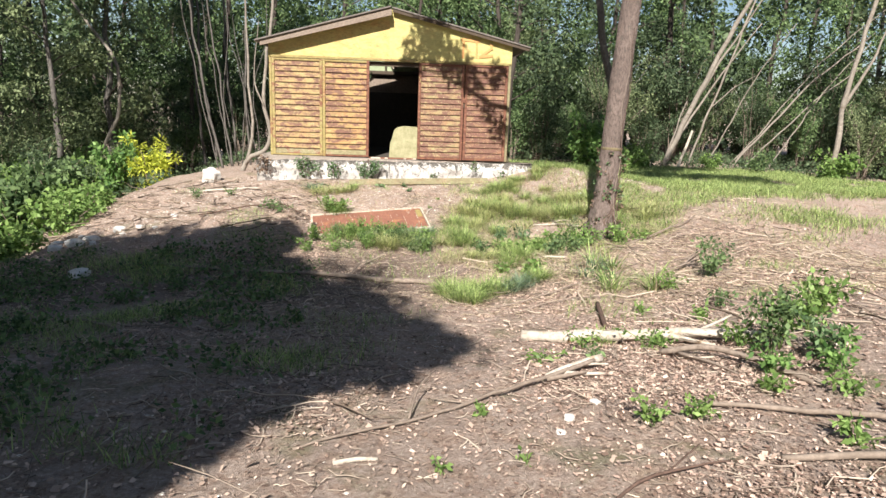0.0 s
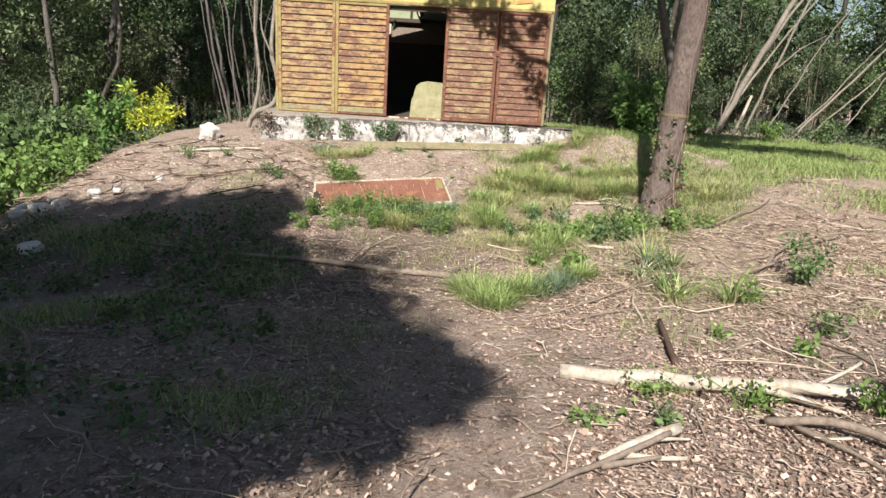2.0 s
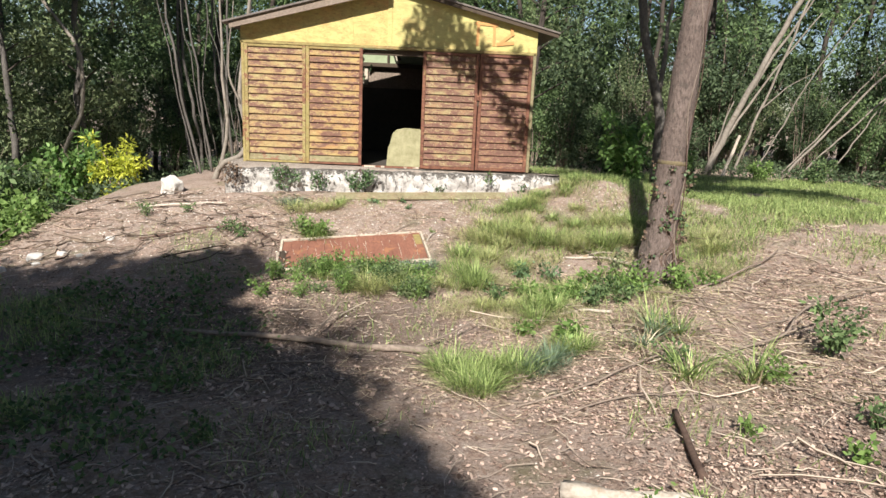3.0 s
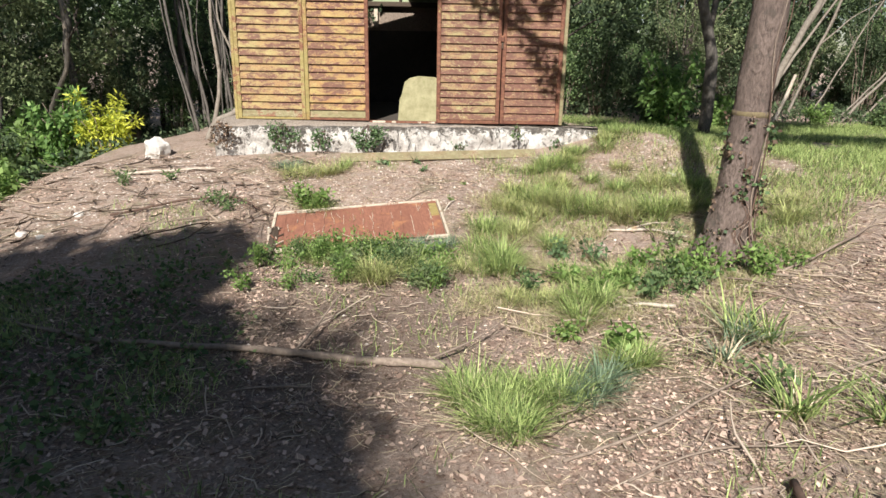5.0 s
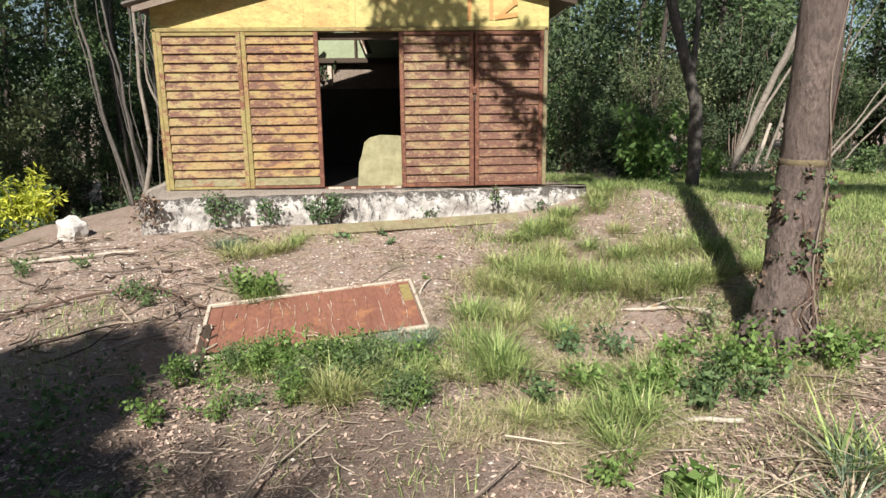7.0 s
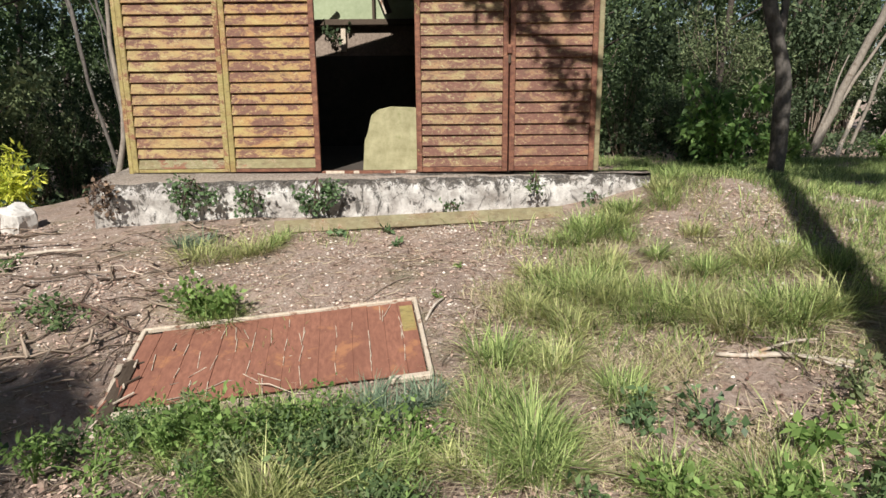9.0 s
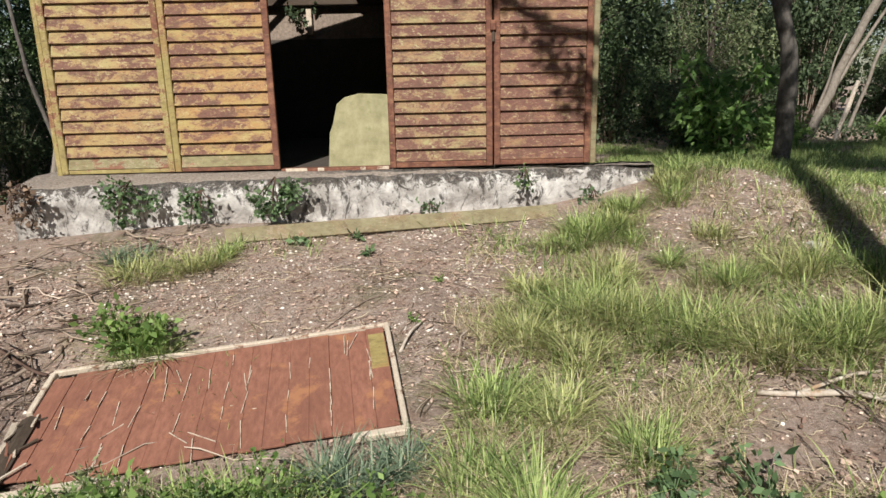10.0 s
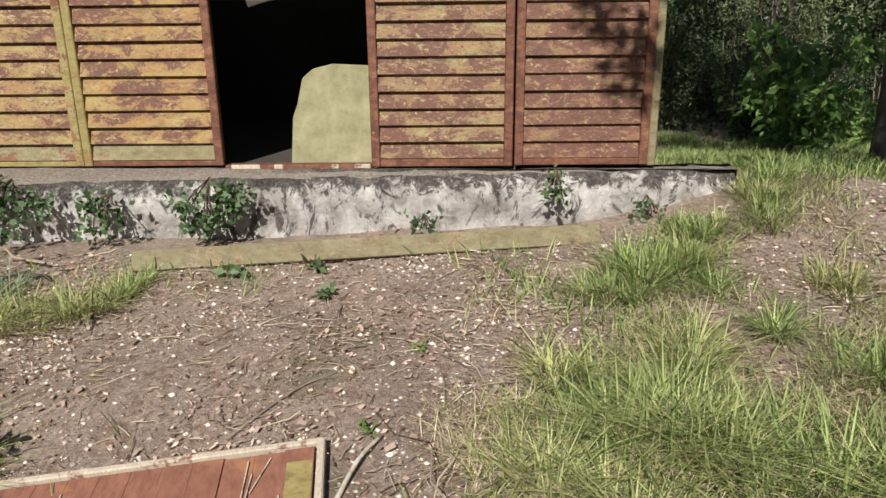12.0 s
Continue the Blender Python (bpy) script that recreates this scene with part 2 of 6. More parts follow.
def concrete_material():
    m, n, l, p = tree_of("stained_concrete")
    c = coords(n)
    big = noise_node(n, l, c, 1.6, 6, 0.65, (1, 1, 1.6))
    mid = noise_node(n, l, c, 5.0, 9, 0.72, (1, 1, 1.0), 0.4)
    fine = noise_node(n, l, c, 45.0, 8, 0.75)
    col = ramp(n, l, mid, [(0.30, (0.17, 0.15, 0.13)), (0.44, (0.47, 0.44, 0.41)), (0.62, (0.84, 0.82, 0.78))])
    col = mix(n, l, ramp(n, l, big, steps(0.52, 0.66, (0.55, 0.55, 0.55))), col, (0.24, 0.20, 0.165))
    black = noise_node(n, l, c, 4.2, 8, 0.78, (1.6, 1, 0.8), 1.2)
    col = mix(n, l, ramp(n, l, black, steps(0.535, 0.59, (0.9, 0.9, 0.9))), col, (0.045, 0.04, 0.036))
    col = mix(n, l, ramp(n, l, fine, steps(0.45, 0.75, (0.35, 0.35, 0.35))), col, (0.62, 0.58, 0.52))
    xyz = n.new("ShaderNodeSeparateXYZ")
    l.new(c, xyz.inputs[0])
    lich = n.new("ShaderNodeMath")
    lich.operation = "MULTIPLY_ADD"
    lich.inputs[1].default_value = 1.2
    level = n.new("ShaderNodeMath")
    level.operation = "MULTIPLY_ADD"
    level.inputs[1].default_value = -0.0146
    l.new(xyz.outputs["X"], level.inputs[0])
    l.new(xyz.outputs["Z"], level.inputs[2])
    l.new(level.outputs[0], lich.inputs[0])
    crust = noise_node(n, l, c, 9.0, 12, 0.82, (1, 1, 0.9), 0.7)
    l.new(crust, lich.inputs[2])
    col = mix(n, l, ramp(n, l, lich.outputs[0], steps(0.305, 0.36, (0.92, 0.92, 0.92))), col, ramp(n, l, fine, [(0.46, (0.03, 0.026, 0.022)), (0.68, (0.20, 0.17, 0.14))]))
    nrm = n.new("ShaderNodeSeparateXYZ")
    geo = n.new("ShaderNodeNewGeometry")
    l.new(geo.outputs["True Normal"], nrm.inputs[0])
    dirt = ramp(n, l, fine, [(0.3, (0.15, 0.12, 0.095)), (0.5, (0.36, 0.30, 0.25)), (0.7, (0.58, 0.52, 0.45))])
    col = mix(n, l, ramp(n, l, nrm.outputs["Z"], steps(0.75, 0.95, (0.9, 0.9, 0.9))), col, dirt)
    l.new(col, p.inputs["Base Color"])
    p.inputs["Roughness"].default_value = 0.93
    bump(n, l, p, crust, 1.0, 0.04)
    return m


SOIL = soil_material()
CONCRETE = concrete_material()
PAINTS = [slat_paint("door_paint_yellow", 1, (0.335, 0.28, 0.12), (0.34, 0.205, 0.09), 0.46), slat_paint("door_paint_orange", 2, (0.35, 0.27, 0.105), (0.35, 0.19, 0.075), 0.51),
          slat_paint("door_paint_peeled", 3, (0.31, 0.28, 0.13), (0.28, 0.155, 0.08), 0.57), slat_paint("door_paint_rusty", 4, (0.29, 0.22, 0.105), (0.25, 0.115, 0.065), 0.77)]
ALGAE_PAINT = paint("algae_stained_paint", 0.34, 11, (0.25, 0.22, 0.12), 0.08)
FRAME_YELLOW = paint("frame_paint_yellow", 0.32, 5, (0.34, 0.27, 0.105), 0.10)
FRAME_RUST = paint("frame_paint_rust", 0.95, 6)
GABLE_PAINT = paint("gable_paint", 0.06, 7, (0.60, 0.50, 0.195), 0.0, 0.55)
GABLE_PALE = paint("gable_paint_pale", 0.08, 8, (0.58, 0.51, 0.20), 0.12, 0.4)
GRAFFITI = plain("red_spray_paint", (0.52, 0.24, 0.09), (0.60, 0.36, 0.14), 20, 0.7, relief=0.2)
RUST = plain("rusted_board", (0.18, 0.077, 0.054), (0.35, 0.162, 0.108), 4, 0.8, (3, 1, 1), 0.5, 0.004, (0.34, 0.16, 0.085))
PALE_WOOD = plain("pale_flaking_wood", (0.40, 0.32, 0.24), (0.74, 0.66, 0.54), 14, 0.85, (4, 1, 1), 0.6, 0.005, (0.22, 0.12, 0.08))
ROOF_MAT = plain("weathered_roof_sheet", (0.13, 0.11, 0.10), (0.24, 0.21, 0.19), 6, 0.9)
DARK_WOOD = plain("dark_timber", (0.055, 0.04, 0.03), (0.12, 0.09, 0.065), 10, 0.85, (1, 1, 5))
INNER_WALL = plain("pale_green_inner_wall", (0.28, 0.33, 0.20), (0.42, 0.47, 0.31), 4, 0.85)
# one dark brown for the shed's walls, floor and ceiling lining
INNER_DARK = plain("dark_brown_inner_wall", (0.06, 0.052, 0.044), (0.11, 0.092, 0.078), 4, 0.9)
SLAB_MAT = plain("stained_yellow_board", (0.20, 0.185, 0.095), (0.44, 0.41, 0.25), 2.2, 0.8, (1, 1, 1), 0.3, 0.004, (0.17, 0.175, 0.075))
PLANK_MAT = paint("plank_paint", 0.18, 9, (0.25, 0.215, 0.14), 0.15)
BARK = plain("brown_bark", (0.07, 0.052, 0.044), (0.31, 0.24, 0.21), 10, 0.95, (1.5, 1.5, 0.55), 1.0, 0.035, (0.12, 0.10, 0.085))
GREY_BARK = plain("grey_smooth_bark", (0.055, 0.05, 0.045), (0.20, 0.18, 0.16), 8, 0.9, (1, 1, 0.5), 0.6, 0.015, (0.07, 0.06, 0.05))
DARK_BARK = plain("dark_bark", (0.04, 0.033, 0.028), (0.11, 0.09, 0.075), 9, 0.95, (1.6, 1.6, 0.3), 1.0, 0.02)
PALE_BARK = plain("pale_grey_bark", (0.15, 0.128, 0.105), (0.37, 0.325, 0.275), 9, 0.9, (1, 1, 0.4), 0.7, 0.01, (0.16, 0.13, 0.10))
BLEACHED = plain("bleached_log", (0.33, 0.265, 0.20), (0.76, 0.69, 0.60), 7, 0.85, (1, 1, 1), 0.9, 0.016, (0.36, 0.25, 0.16))
GREY_STICK = plain("grey_dead_wood", (0.15, 0.115, 0.09), (0.36, 0.29, 0.235), 9, 0.92, (1, 1, 1), 0.8, 0.008)
BROWN_STICK = plain("brown_dead_wood", (0.07, 0.045, 0.035), (0.17, 0.11, 0.085), 9, 0.92, (1, 1, 1), 0.8, 0.008)
STONE_MAT = plain("white_limestone", (0.48, 0.45, 0.41), (0.76, 0.74, 0.70), 8, 0.9, (1, 1, 1), 0.7, 0.01, (0.34, 0.31, 0.27))
RED_LITTER = leaf_mat("reddish_leaf_litter", (0.16, 0.095, 0.07), (0.66, 0.485, 0.395), 0.8, 0.1)
LITTER = leaf_mat("dry_leaf_litter", (0.12, 0.078, 0.058), (0.50, 0.375, 0.30), 0.8, 0.1)
PEBBLE = leaf_mat("pale_pebble", (0.28, 0.235, 0.20), (0.72, 0.66, 0.59), 0.9, 0.0)
DEAD_TWIG = leaf_mat("dark_dead_twig", (0.05, 0.036, 0.028), (0.33, 0.26, 0.20), 0.9, 0.0)
TWIG_MAT = leaf_mat("dry_twig", (0.09, 0.065, 0.05), (0.52, 0.43, 0.345), 0.9, 0.0)
GRASS_GREEN = leaf_mat("green_grass", (0.078, 0.14, 0.04), (0.41, 0.50, 0.19), 0.5, 0.36)
GRASS_DRY = leaf_mat("yellowing_grass", (0.13, 0.175, 0.058), (0.53, 0.55, 0.25), 0.5, 0.36)
GRASS_BLUE = leaf_mat("blue_green_sedge", (0.085, 0.14, 0.09), (0.25, 0.33, 0.22), 0.55, 0.35)
STRAW = leaf_mat("dead_straw", (0.26, 0.20, 0.13), (0.66, 0.56, 0.40), 0.8, 0.2)
DRY_LEAF = leaf_mat("withered_brown_leaf", (0.06, 0.042, 0.032), (0.24, 0.17, 0.12), 0.8, 0.15)
LEAF_MID = leaf_mat("mid_green_leaf", (0.052, 0.095, 0.040), (0.175, 0.25, 0.105))
LEAF_DARK = leaf_mat("dark_green_leaf", (0.032, 0.055, 0.030), (0.12, 0.165, 0.085))
LEAF_OLIVE = leaf_mat("olive_leaf", (0.068, 0.095, 0.042), (0.25, 0.30, 0.15))
LEAF_BRIGHT = leaf_mat("bright_green_leaf", (0.085, 0.16, 0.04), (0.26, 0.38, 0.12), 0.45, 0.45)
LEAF_VIVID = leaf_mat("vivid_green_leaf", (0.07, 0.155, 0.045), (0.23, 0.37, 0.115), 0.45, 0.45)
LEAF_YELLOW = leaf_mat("yellow_leaf", (0.26, 0.33, 0.05), (0.66, 0.68, 0.11), 0.5, 0.45)
LEAF_IVY = leaf_mat("ivy_leaf", (0.04, 0.075, 0.032), (0.14, 0.215, 0.10), 0.45, 0.25)


# ---- building helpers ----
def part(name, bm, material, parent=None, label=""):
    me = bpy.data.meshes.new(name)
    bm.to_mesh(me)
    bm.free()
    return link_mesh(name, me, material, parent, label)


def link_mesh(name, me, material, parent=None, label=""):
    if material and not me.materials:
        me.materials.append(material)
    ob = new(name, me)
    if parent:
        ob.parent = parent
    if label:
        ob["label"] = label
    return ob


def thing(name, label, category, at=(0, 0, 0), group="", kind=""):
    ob = new(name)
    ob.location = at
    return tagged(ob, label, category, group, kind)


def faces_mesh(name, verts, faces):
    """A mesh from arrays: verts n x 3, faces m x k."""
    me = bpy.data.meshes.new(name)
    verts, faces = np.asarray(verts, np.float32), np.asarray(faces, np.int32)
    k = faces.shape[1]
    me.vertices.add(len(verts))
    me.vertices.foreach_set("co", verts.ravel())
    me.loops.add(faces.size)
    me.loops.foreach_set("vertex_index", faces.ravel())
    me.polygons.add(len(faces))
    me.polygons.foreach_set("loop_start", np.arange(0, faces.size, k, dtype=np.int32))
    me.update(calc_edges=True)
    me.validate()
    return me


def box(bm, x0, x1, y0, y1, z0, z1, m=None, bevel=0.0):
    r = bmesh.ops.create_cube(bm, size=1)
    for v in r["verts"]:
        v.co = Vector(((x0 + x1) / 2 + v.co.x * (x1 - x0), (y0 + y1) / 2 + v.co.y * (y1 - y0), (z0 + z1) / 2 + v.co.z * (z1 - z0)))
    if bevel:
        es = list({e for v in r["verts"] for e in v.link_edges})
        bmesh.ops.bevel(bm, geom=es, offset=bevel, segments=1, affect="EDGES")
    if m:
        bmesh.ops.transform(bm, matrix=m, verts=bm.verts[:])
    return bm


def prism(outline, depth, along="y"):
    """A flat polygon (x, z) drawn out along y."""
    bm = bmesh.new()
    a = [bm.verts.new((x, 0, z)) for x, z in outline]
    b = [bm.verts.new((x, depth, z)) for x, z in outline]
    bm.faces.new(a)
    bm.faces.new(b[::-1])
    k = len(a)
    for i in range(k):
        bm.faces.new((a[i], b[i], b[(i + 1) % k], a[(i + 1) % k]))
    bmesh.ops.recalc_face_normals(bm, faces=bm.faces[:])
    return bm


def tube(points, radii, sides=8, rough=0.0, seed=0, lumps=3.0):
    """A tapered round stem through the points, with an uneven skin; arrays of verts and quads."""
    pts = [Vector(p) for p in points]
    verts, faces = [], []
    ref = Vector((0.13, 0.97, 0.2))
    for i, p in enumerate(pts):
        d = (pts[min(i + 1, len(pts) - 1)] - pts[max(i - 1, 0)]).normalized()
        if abs(d.dot(ref)) > 0.95:
            ref = Vector((0.97, 0.1, 0.2))
        u = d.cross(ref).normalized()
        w = d.cross(u)
        for j in range(sides):
            a = 2 * math.pi * j / sides
            r = radii[i] * (1 + rough * noise.noise(p * lumps + Vector((math.cos(a) * 1.7, math.sin(a) * 1.7, seed))))
            verts.append(p + (u * math.cos(a) + w * math.sin(a)) * r)
    for i in range(len(pts) - 1):
        for j in range(sides):
            k = (j + 1) % sides
            faces.append((i * sides + j, i * sides + k, (i + 1) * sides + k, (i + 1) * sides + j))
    n = len(verts)
    verts += [pts[0] - (pts[1] - pts[0]).normalized() * radii[0] * 0.1, pts[-1] + (pts[-1] - pts[-2]).normalized() * radii[-1] * 0.3]
    for j in range(sides):
        k = (j + 1) % sides
        faces.append((n, k, j, j))
        faces.append((n + 1, (len(pts) - 1) * sides + j, (len(pts) - 1) * sides + k, (len(pts) - 1) * sides + k))
    return [tuple(v) for v in verts], faces


def merge(pieces):
    verts, faces, n = [], [], 0
    for v, f in pieces:
        verts += list(v)
        faces += [tuple(i + n for i in q) for q in f]
        n += len(v)
    return verts, faces


def poly_mesh(name, verts, faces, smooth=True):
    me = bpy.data.meshes.new(name)
    me.from_pydata(verts, [], [q if len(set(q)) == 4 else tuple(dict.fromkeys(q)) for q in faces])
    if smooth:
        me.shade_smooth()
    return me


def curve_points(points, n, wob=0.0, seed=0):
    """Points along a smooth line through the given ones, with some wander."""
    p = [Vector(q) for q in points]
    p = [p[0] * 2 - p[1]] + p + [p[-1] * 2 - p[-2]]
    out = []
    segs = len(p) - 3
    for k in range(n + 1):
        t = k / n * segs
        i = min(int(t), segs - 1)
        t -= i
        a, b, c, d = p[i:i + 4]
        q = 0.5 * ((2 * b) + (c - a) * t + (2 * a - 5 * b + 4 * c - d) * t * t + (3 * b - a - 3 * c + d) * t ** 3)
        if wob:
            q = q + wob * noise.noise_vector(q * 1.6 + Vector((seed, seed * 0.7, 0)))
        out.append(q)
    return out


def leaf_arrays(rng, centres, radii, count, size, slim=0.45, droop=0.3, shell=0.0, flat=1.0):
    """Arrays of folded leaves scattered in round clumps."""
    centres, radii = np.asarray(centres, float), np.asarray(radii, float)
    if radii.ndim == 1:
        radii = np.stack([radii, radii, radii * flat], 1)
    vol = radii.prod(1)
    pick = rng.choice(len(centres), count, p=vol ** 0.8 / (vol ** 0.8).sum())
    d = rng.normal(size=(count, 3))
    d /= np.linalg.norm(d, axis=1)[:, None]
    r = (shell + (1 - shell) * rng.random(count) ** 0.6)[:, None]
    pos = centres[pick] + d * r * radii[pick]
    ax = d * 0.7 + rng.normal(size=(count, 3)) * 0.7
    ax[:, 2] -= droop
    ax /= np.linalg.norm(ax, axis=1)[:, None]
    side = np.cross(ax, rng.normal(size=(count, 3)))
    side /= np.linalg.norm(side, axis=1)[:, None] + 1e-9
    up = np.cross(side, ax)
    s = (size * (0.6 + 0.8 * rng.random(count)))[:, None]
    w = s * slim * 0.5
    verts = np.stack([pos, pos + ax * s * 0.45 + side * w + up * w * 0.35, pos + ax * s, pos + ax * s * 0.45 - side * w + up * w * 0.35], 1).reshape(-1, 3)
    faces = np.arange(count * 4).reshape(-1, 4)
    return verts, faces


def blades(rng, roots, height, width, lean=0.45, curl=0.6, outward=0.0):
    """Arrays of bent grass blades, each of three segments."""
    roots = np.asarray(roots, float)
    n = len(roots)
    a = rng.random(n) * 2 * math.pi
    if outward:
        a = np.arctan2(roots[:, 1], roots[:, 0]) + rng.normal(size=n) * outward
    out = np.stack([np.cos(a), np.sin(a), np.zeros(n)], 1)
    side = np.stack([-np.sin(a), np.cos(a), np.zeros(n)], 1)
    h = (height * (0.5 + 0.7 * rng.random(n)))[:, None]
    l = (lean * rng.random(n))[:, None] * h
    c = (curl * rng.random(n))[:, None] * h
    up = np.array([0, 0, 1.0])
    w = (width * (0.6 + 0.7 * rng.random(n)))[:, None]
    rows = []
    for k, wid in ((0, 1.0), (0.4, 0.9), (0.75, 0.6), (1.0, 0.08)):
        p = roots + up * h * (k - 0.35 * k * k * c / h) + out * (l * k + c * k * k)
        rows += [p - side * w * wid * 0.5, p + side * w * wid * 0.5]
    verts = np.stack(rows, 1).reshape(-1, 3)
    base = np.arange(n)[:, None] * 8
    faces = np.concatenate([base + np.array([[0, 1, 3, 2]]), base + np.array([[2, 3, 5, 4]]), base + np.array([[4, 5, 7, 6]])], 0)
    return verts, faces


# ---- ground ----
PROFILE_Y = (-40, -8, -4, -1, 2, 3.5, 5, 6.5, 7.3, 8.8, 9.7, 10.8, 11.5, 12.5, 13.2, 15, 18, 60)
PROFILE_Z = (0.1, -0.1, -0.25, -0.46, -0.76, -0.9, -1.09, -1.18, -1.19, -1.02, -0.92, -0.77, -0.65, -0.53, -0.42, -0.38, -0.5, -0.6)


def smooth(a, b, v):
    k = min(1.0, max(0.0, (v - a) / (b - a)))
    return k * k * (3 - 2 * k)


def base_height(x, y):
    z = float(np.interp((y - 0.5, y, y + 0.5), PROFILE_Y, PROFILE_Z).mean())
    lead = 0.9 + 1.3 * smooth(7.5, 9.5, y)
    r = max(0.0, x - lead)
    z += (0.13 * min(r, 3.5) + 0.03 * min(max(r - 3.5, 0), 6)) * (1 - smooth(10.5, 14.0, y))
    left = max(0.0, -x - 1.0)
    z -= 0.022 * min(left, 5.0) ** 2 + 0.16 * min(max(left - 5.0, 0), 5)
    z -= 0.5 * smooth(5.3, 7.0, -x) * smooth(8.5, 10.5, y)
    z += 0.34 * math.exp(-((x - 3.6) / 1.5) ** 2 - ((y - 13.4) / 1.5) ** 2)
    z += 0.15 * math.exp(-((x - 5.4) / 1.0) ** 2 - ((y - 9.8) / 0.6) ** 2)
    return z


def panel_plane(x, y):
    """The lie of the fallen door: height of its plane, and how far (x, y) lies outside its outline."""
    u = (x + 0.453) * 0.989 + (y - 10.23) * 0.13
    v = (y - 10.23) * 0.989 - (x + 0.453) * 0.13
    return -0.888 + 0.088 * u + 0.17 * v, max(abs(u) - 1.0, abs(v) - 0.55)


def height(x, y):
    z = base_height(x, y)
    near = math.exp(-(max(0, abs(x) - 10) + max(0, abs(y - 6) - 12)) / 6)
    z += near * (0.035 * noise.noise((x * 0.9, y * 0.9, 0)) + 0.018 * noise.noise((x * 2.7, y * 2.7, 4)) + 0.007 * noise.noise((x * 9, y * 9, 7)))
    pz, off = panel_plane(x, y)
    if off < 0.5:
        z += (pz - 0.045 - z) * (1 - smooth(0.02, 0.5, off))
    return z


def axis_steps(lo, hi, fine):
    mid = list(np.arange(lo, hi, fine))
    out, s, v = [], fine, hi
    while v < 400:
        out.append(v)
        s *= 1.35
        v += s
    low, s, v = [], fine, lo
    while v > -400:
        s *= 1.35
        v -= s
        low.append(v)
    return low[::-1] + mid + out


gx, gy = axis_steps(-7.5, 8.5, 0.075), axis_steps(-1.5, 15.5, 0.075)
gv = [(x, y, height(x, y)) for y in gy for x in gx]
nx = len(gx)
gi = (np.arange(len(gy) - 1)[:, None] * nx + np.arange(nx - 1)[None, :]).ravel()
gm = faces_mesh("ground", gv, np.stack([gi, gi + 1, gi + nx + 1, gi + nx], 1))
gm.shade_smooth()
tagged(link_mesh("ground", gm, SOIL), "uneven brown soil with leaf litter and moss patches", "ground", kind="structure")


def on_ground(x, y, up=0.0):
    return Vector((x, y, height(x, y) + up))


# ---- shed ----
shed = thing("shed", "old wooden shed with flaking yellow and rust-red slatted doors", "shed", (0, 13.2, 0))
shed.rotation_euler = (0, radians(-0.6), 0)
RIDGE_X, RIDGE_Z, EAVE_L, EAVE_R = -0.2, 3.06, (-2.95, 2.30), (2.70, 2.38)


def slat_mesh(length):
    v = [(x, y, z) for x in (0, length) for y, z in ((0.0, 0.120), (-0.008, 0.122), (-0.038, 0.012), (-0.030, 0.006), (0.0, 0.008))]
    f = [(i, (i + 1) % 5, 5 + (i + 1) % 5, 5 + i) for i in range(5)]
    me = bpy.data.meshes.new("slat")
    me.from_pydata(v, [], f + [(4, 3, 2, 1, 0), (5, 6, 7, 8, 9)])
    return me


def shed_door(x0, x1, paint_mat, left_mat, right_mat, rng, drop=0.0):
    door = part("door", box(bmesh.new(), x0 + 0.004, x1 - 0.004, 0.004, 0.022, 0.03, 1.97), DARK_WOOD, shed)
    wide = 0.058
    part("stile", box(bmesh.new(), x0, x0 + wide, -0.048, 0.0, 0.0 - drop, 1.99, bevel=0.006), left_mat, door)
    part("stile", box(bmesh.new(), x1 - wide, x1, -0.046, 0.0, 0.0 - drop, 1.99, bevel=0.006), right_mat, door)
    part("rail", box(bmesh.new(), x0 + wide, x1 - wide, -0.042, 0.0, 1.945, 1.985, bevel=0.004), left_mat, door)
    part("rail", box(bmesh.new(), x0 + wide, x1 - wide, -0.036, 0.0, 0.0 - drop, 0.035, bevel=0.004), right_mat, door)
    me = slat_mesh(x1 - x0 - 2 * wide - 0.004)
    me.materials.append(paint_mat)
    low_me = me.copy()
    low_me.materials[0] = ALGAE_PAINT if x1 < 0 else paint_mat
    for k in range(17):
        s = link_mesh("slat", low_me if k == 0 else me, paint_mat, door)
        s.location = (x0 + wide + 0.002, 0.001 + rng.uniform(-0.003, 0.002), 0.03 + 0.1128 * k)
        s.rotation_euler = (rng.uniform(-0.03, 0.03), rng.uniform(-0.003, 0.003), 0)
    return door


rng_door = random.Random(4)
shed_door(-2.665, -1.625, PAINTS[0], FRAME_YELLOW, FRAME_YELLOW, rng_door)
shed_door(-1.62, -0.648, PAINTS[1], FRAME_YELLOW, FRAME_RUST, rng_door)
shed_door(0.383, 1.352, PAINTS[2], FRAME_RUST, FRAME_RUST, rng_door, 0.015)
d4 = shed_door(1.366, 2.275, PAINTS[3], FRAME_RUST, FRAME_RUST, rng_door, 0.01)
part("latch", box(bmesh.new(), 1.33, 1.385, -0.075, -0.05, 1.20, 1.29, bevel=0.008), FRAME_RUST, d4, "rusty iron latch")
part("latch", box(bmesh.new(), 1.345, 1.375, -0.07, -0.05, 1.10, 1.19, bevel=0.008), DARK_WOOD, d4, "rusty iron latch")
part("corner_post", box(bmesh.new(), -2.72, -2.67, -0.03, 0.05, -0.02, 2.03, bevel=0.008), FRAME_YELLOW, shed)
part("corner_post", box(bmesh.new(), 2.28, 2.335, -0.03, 0.05, -0.02, 2.03, bevel=0.008), PLANK_MAT, shed)
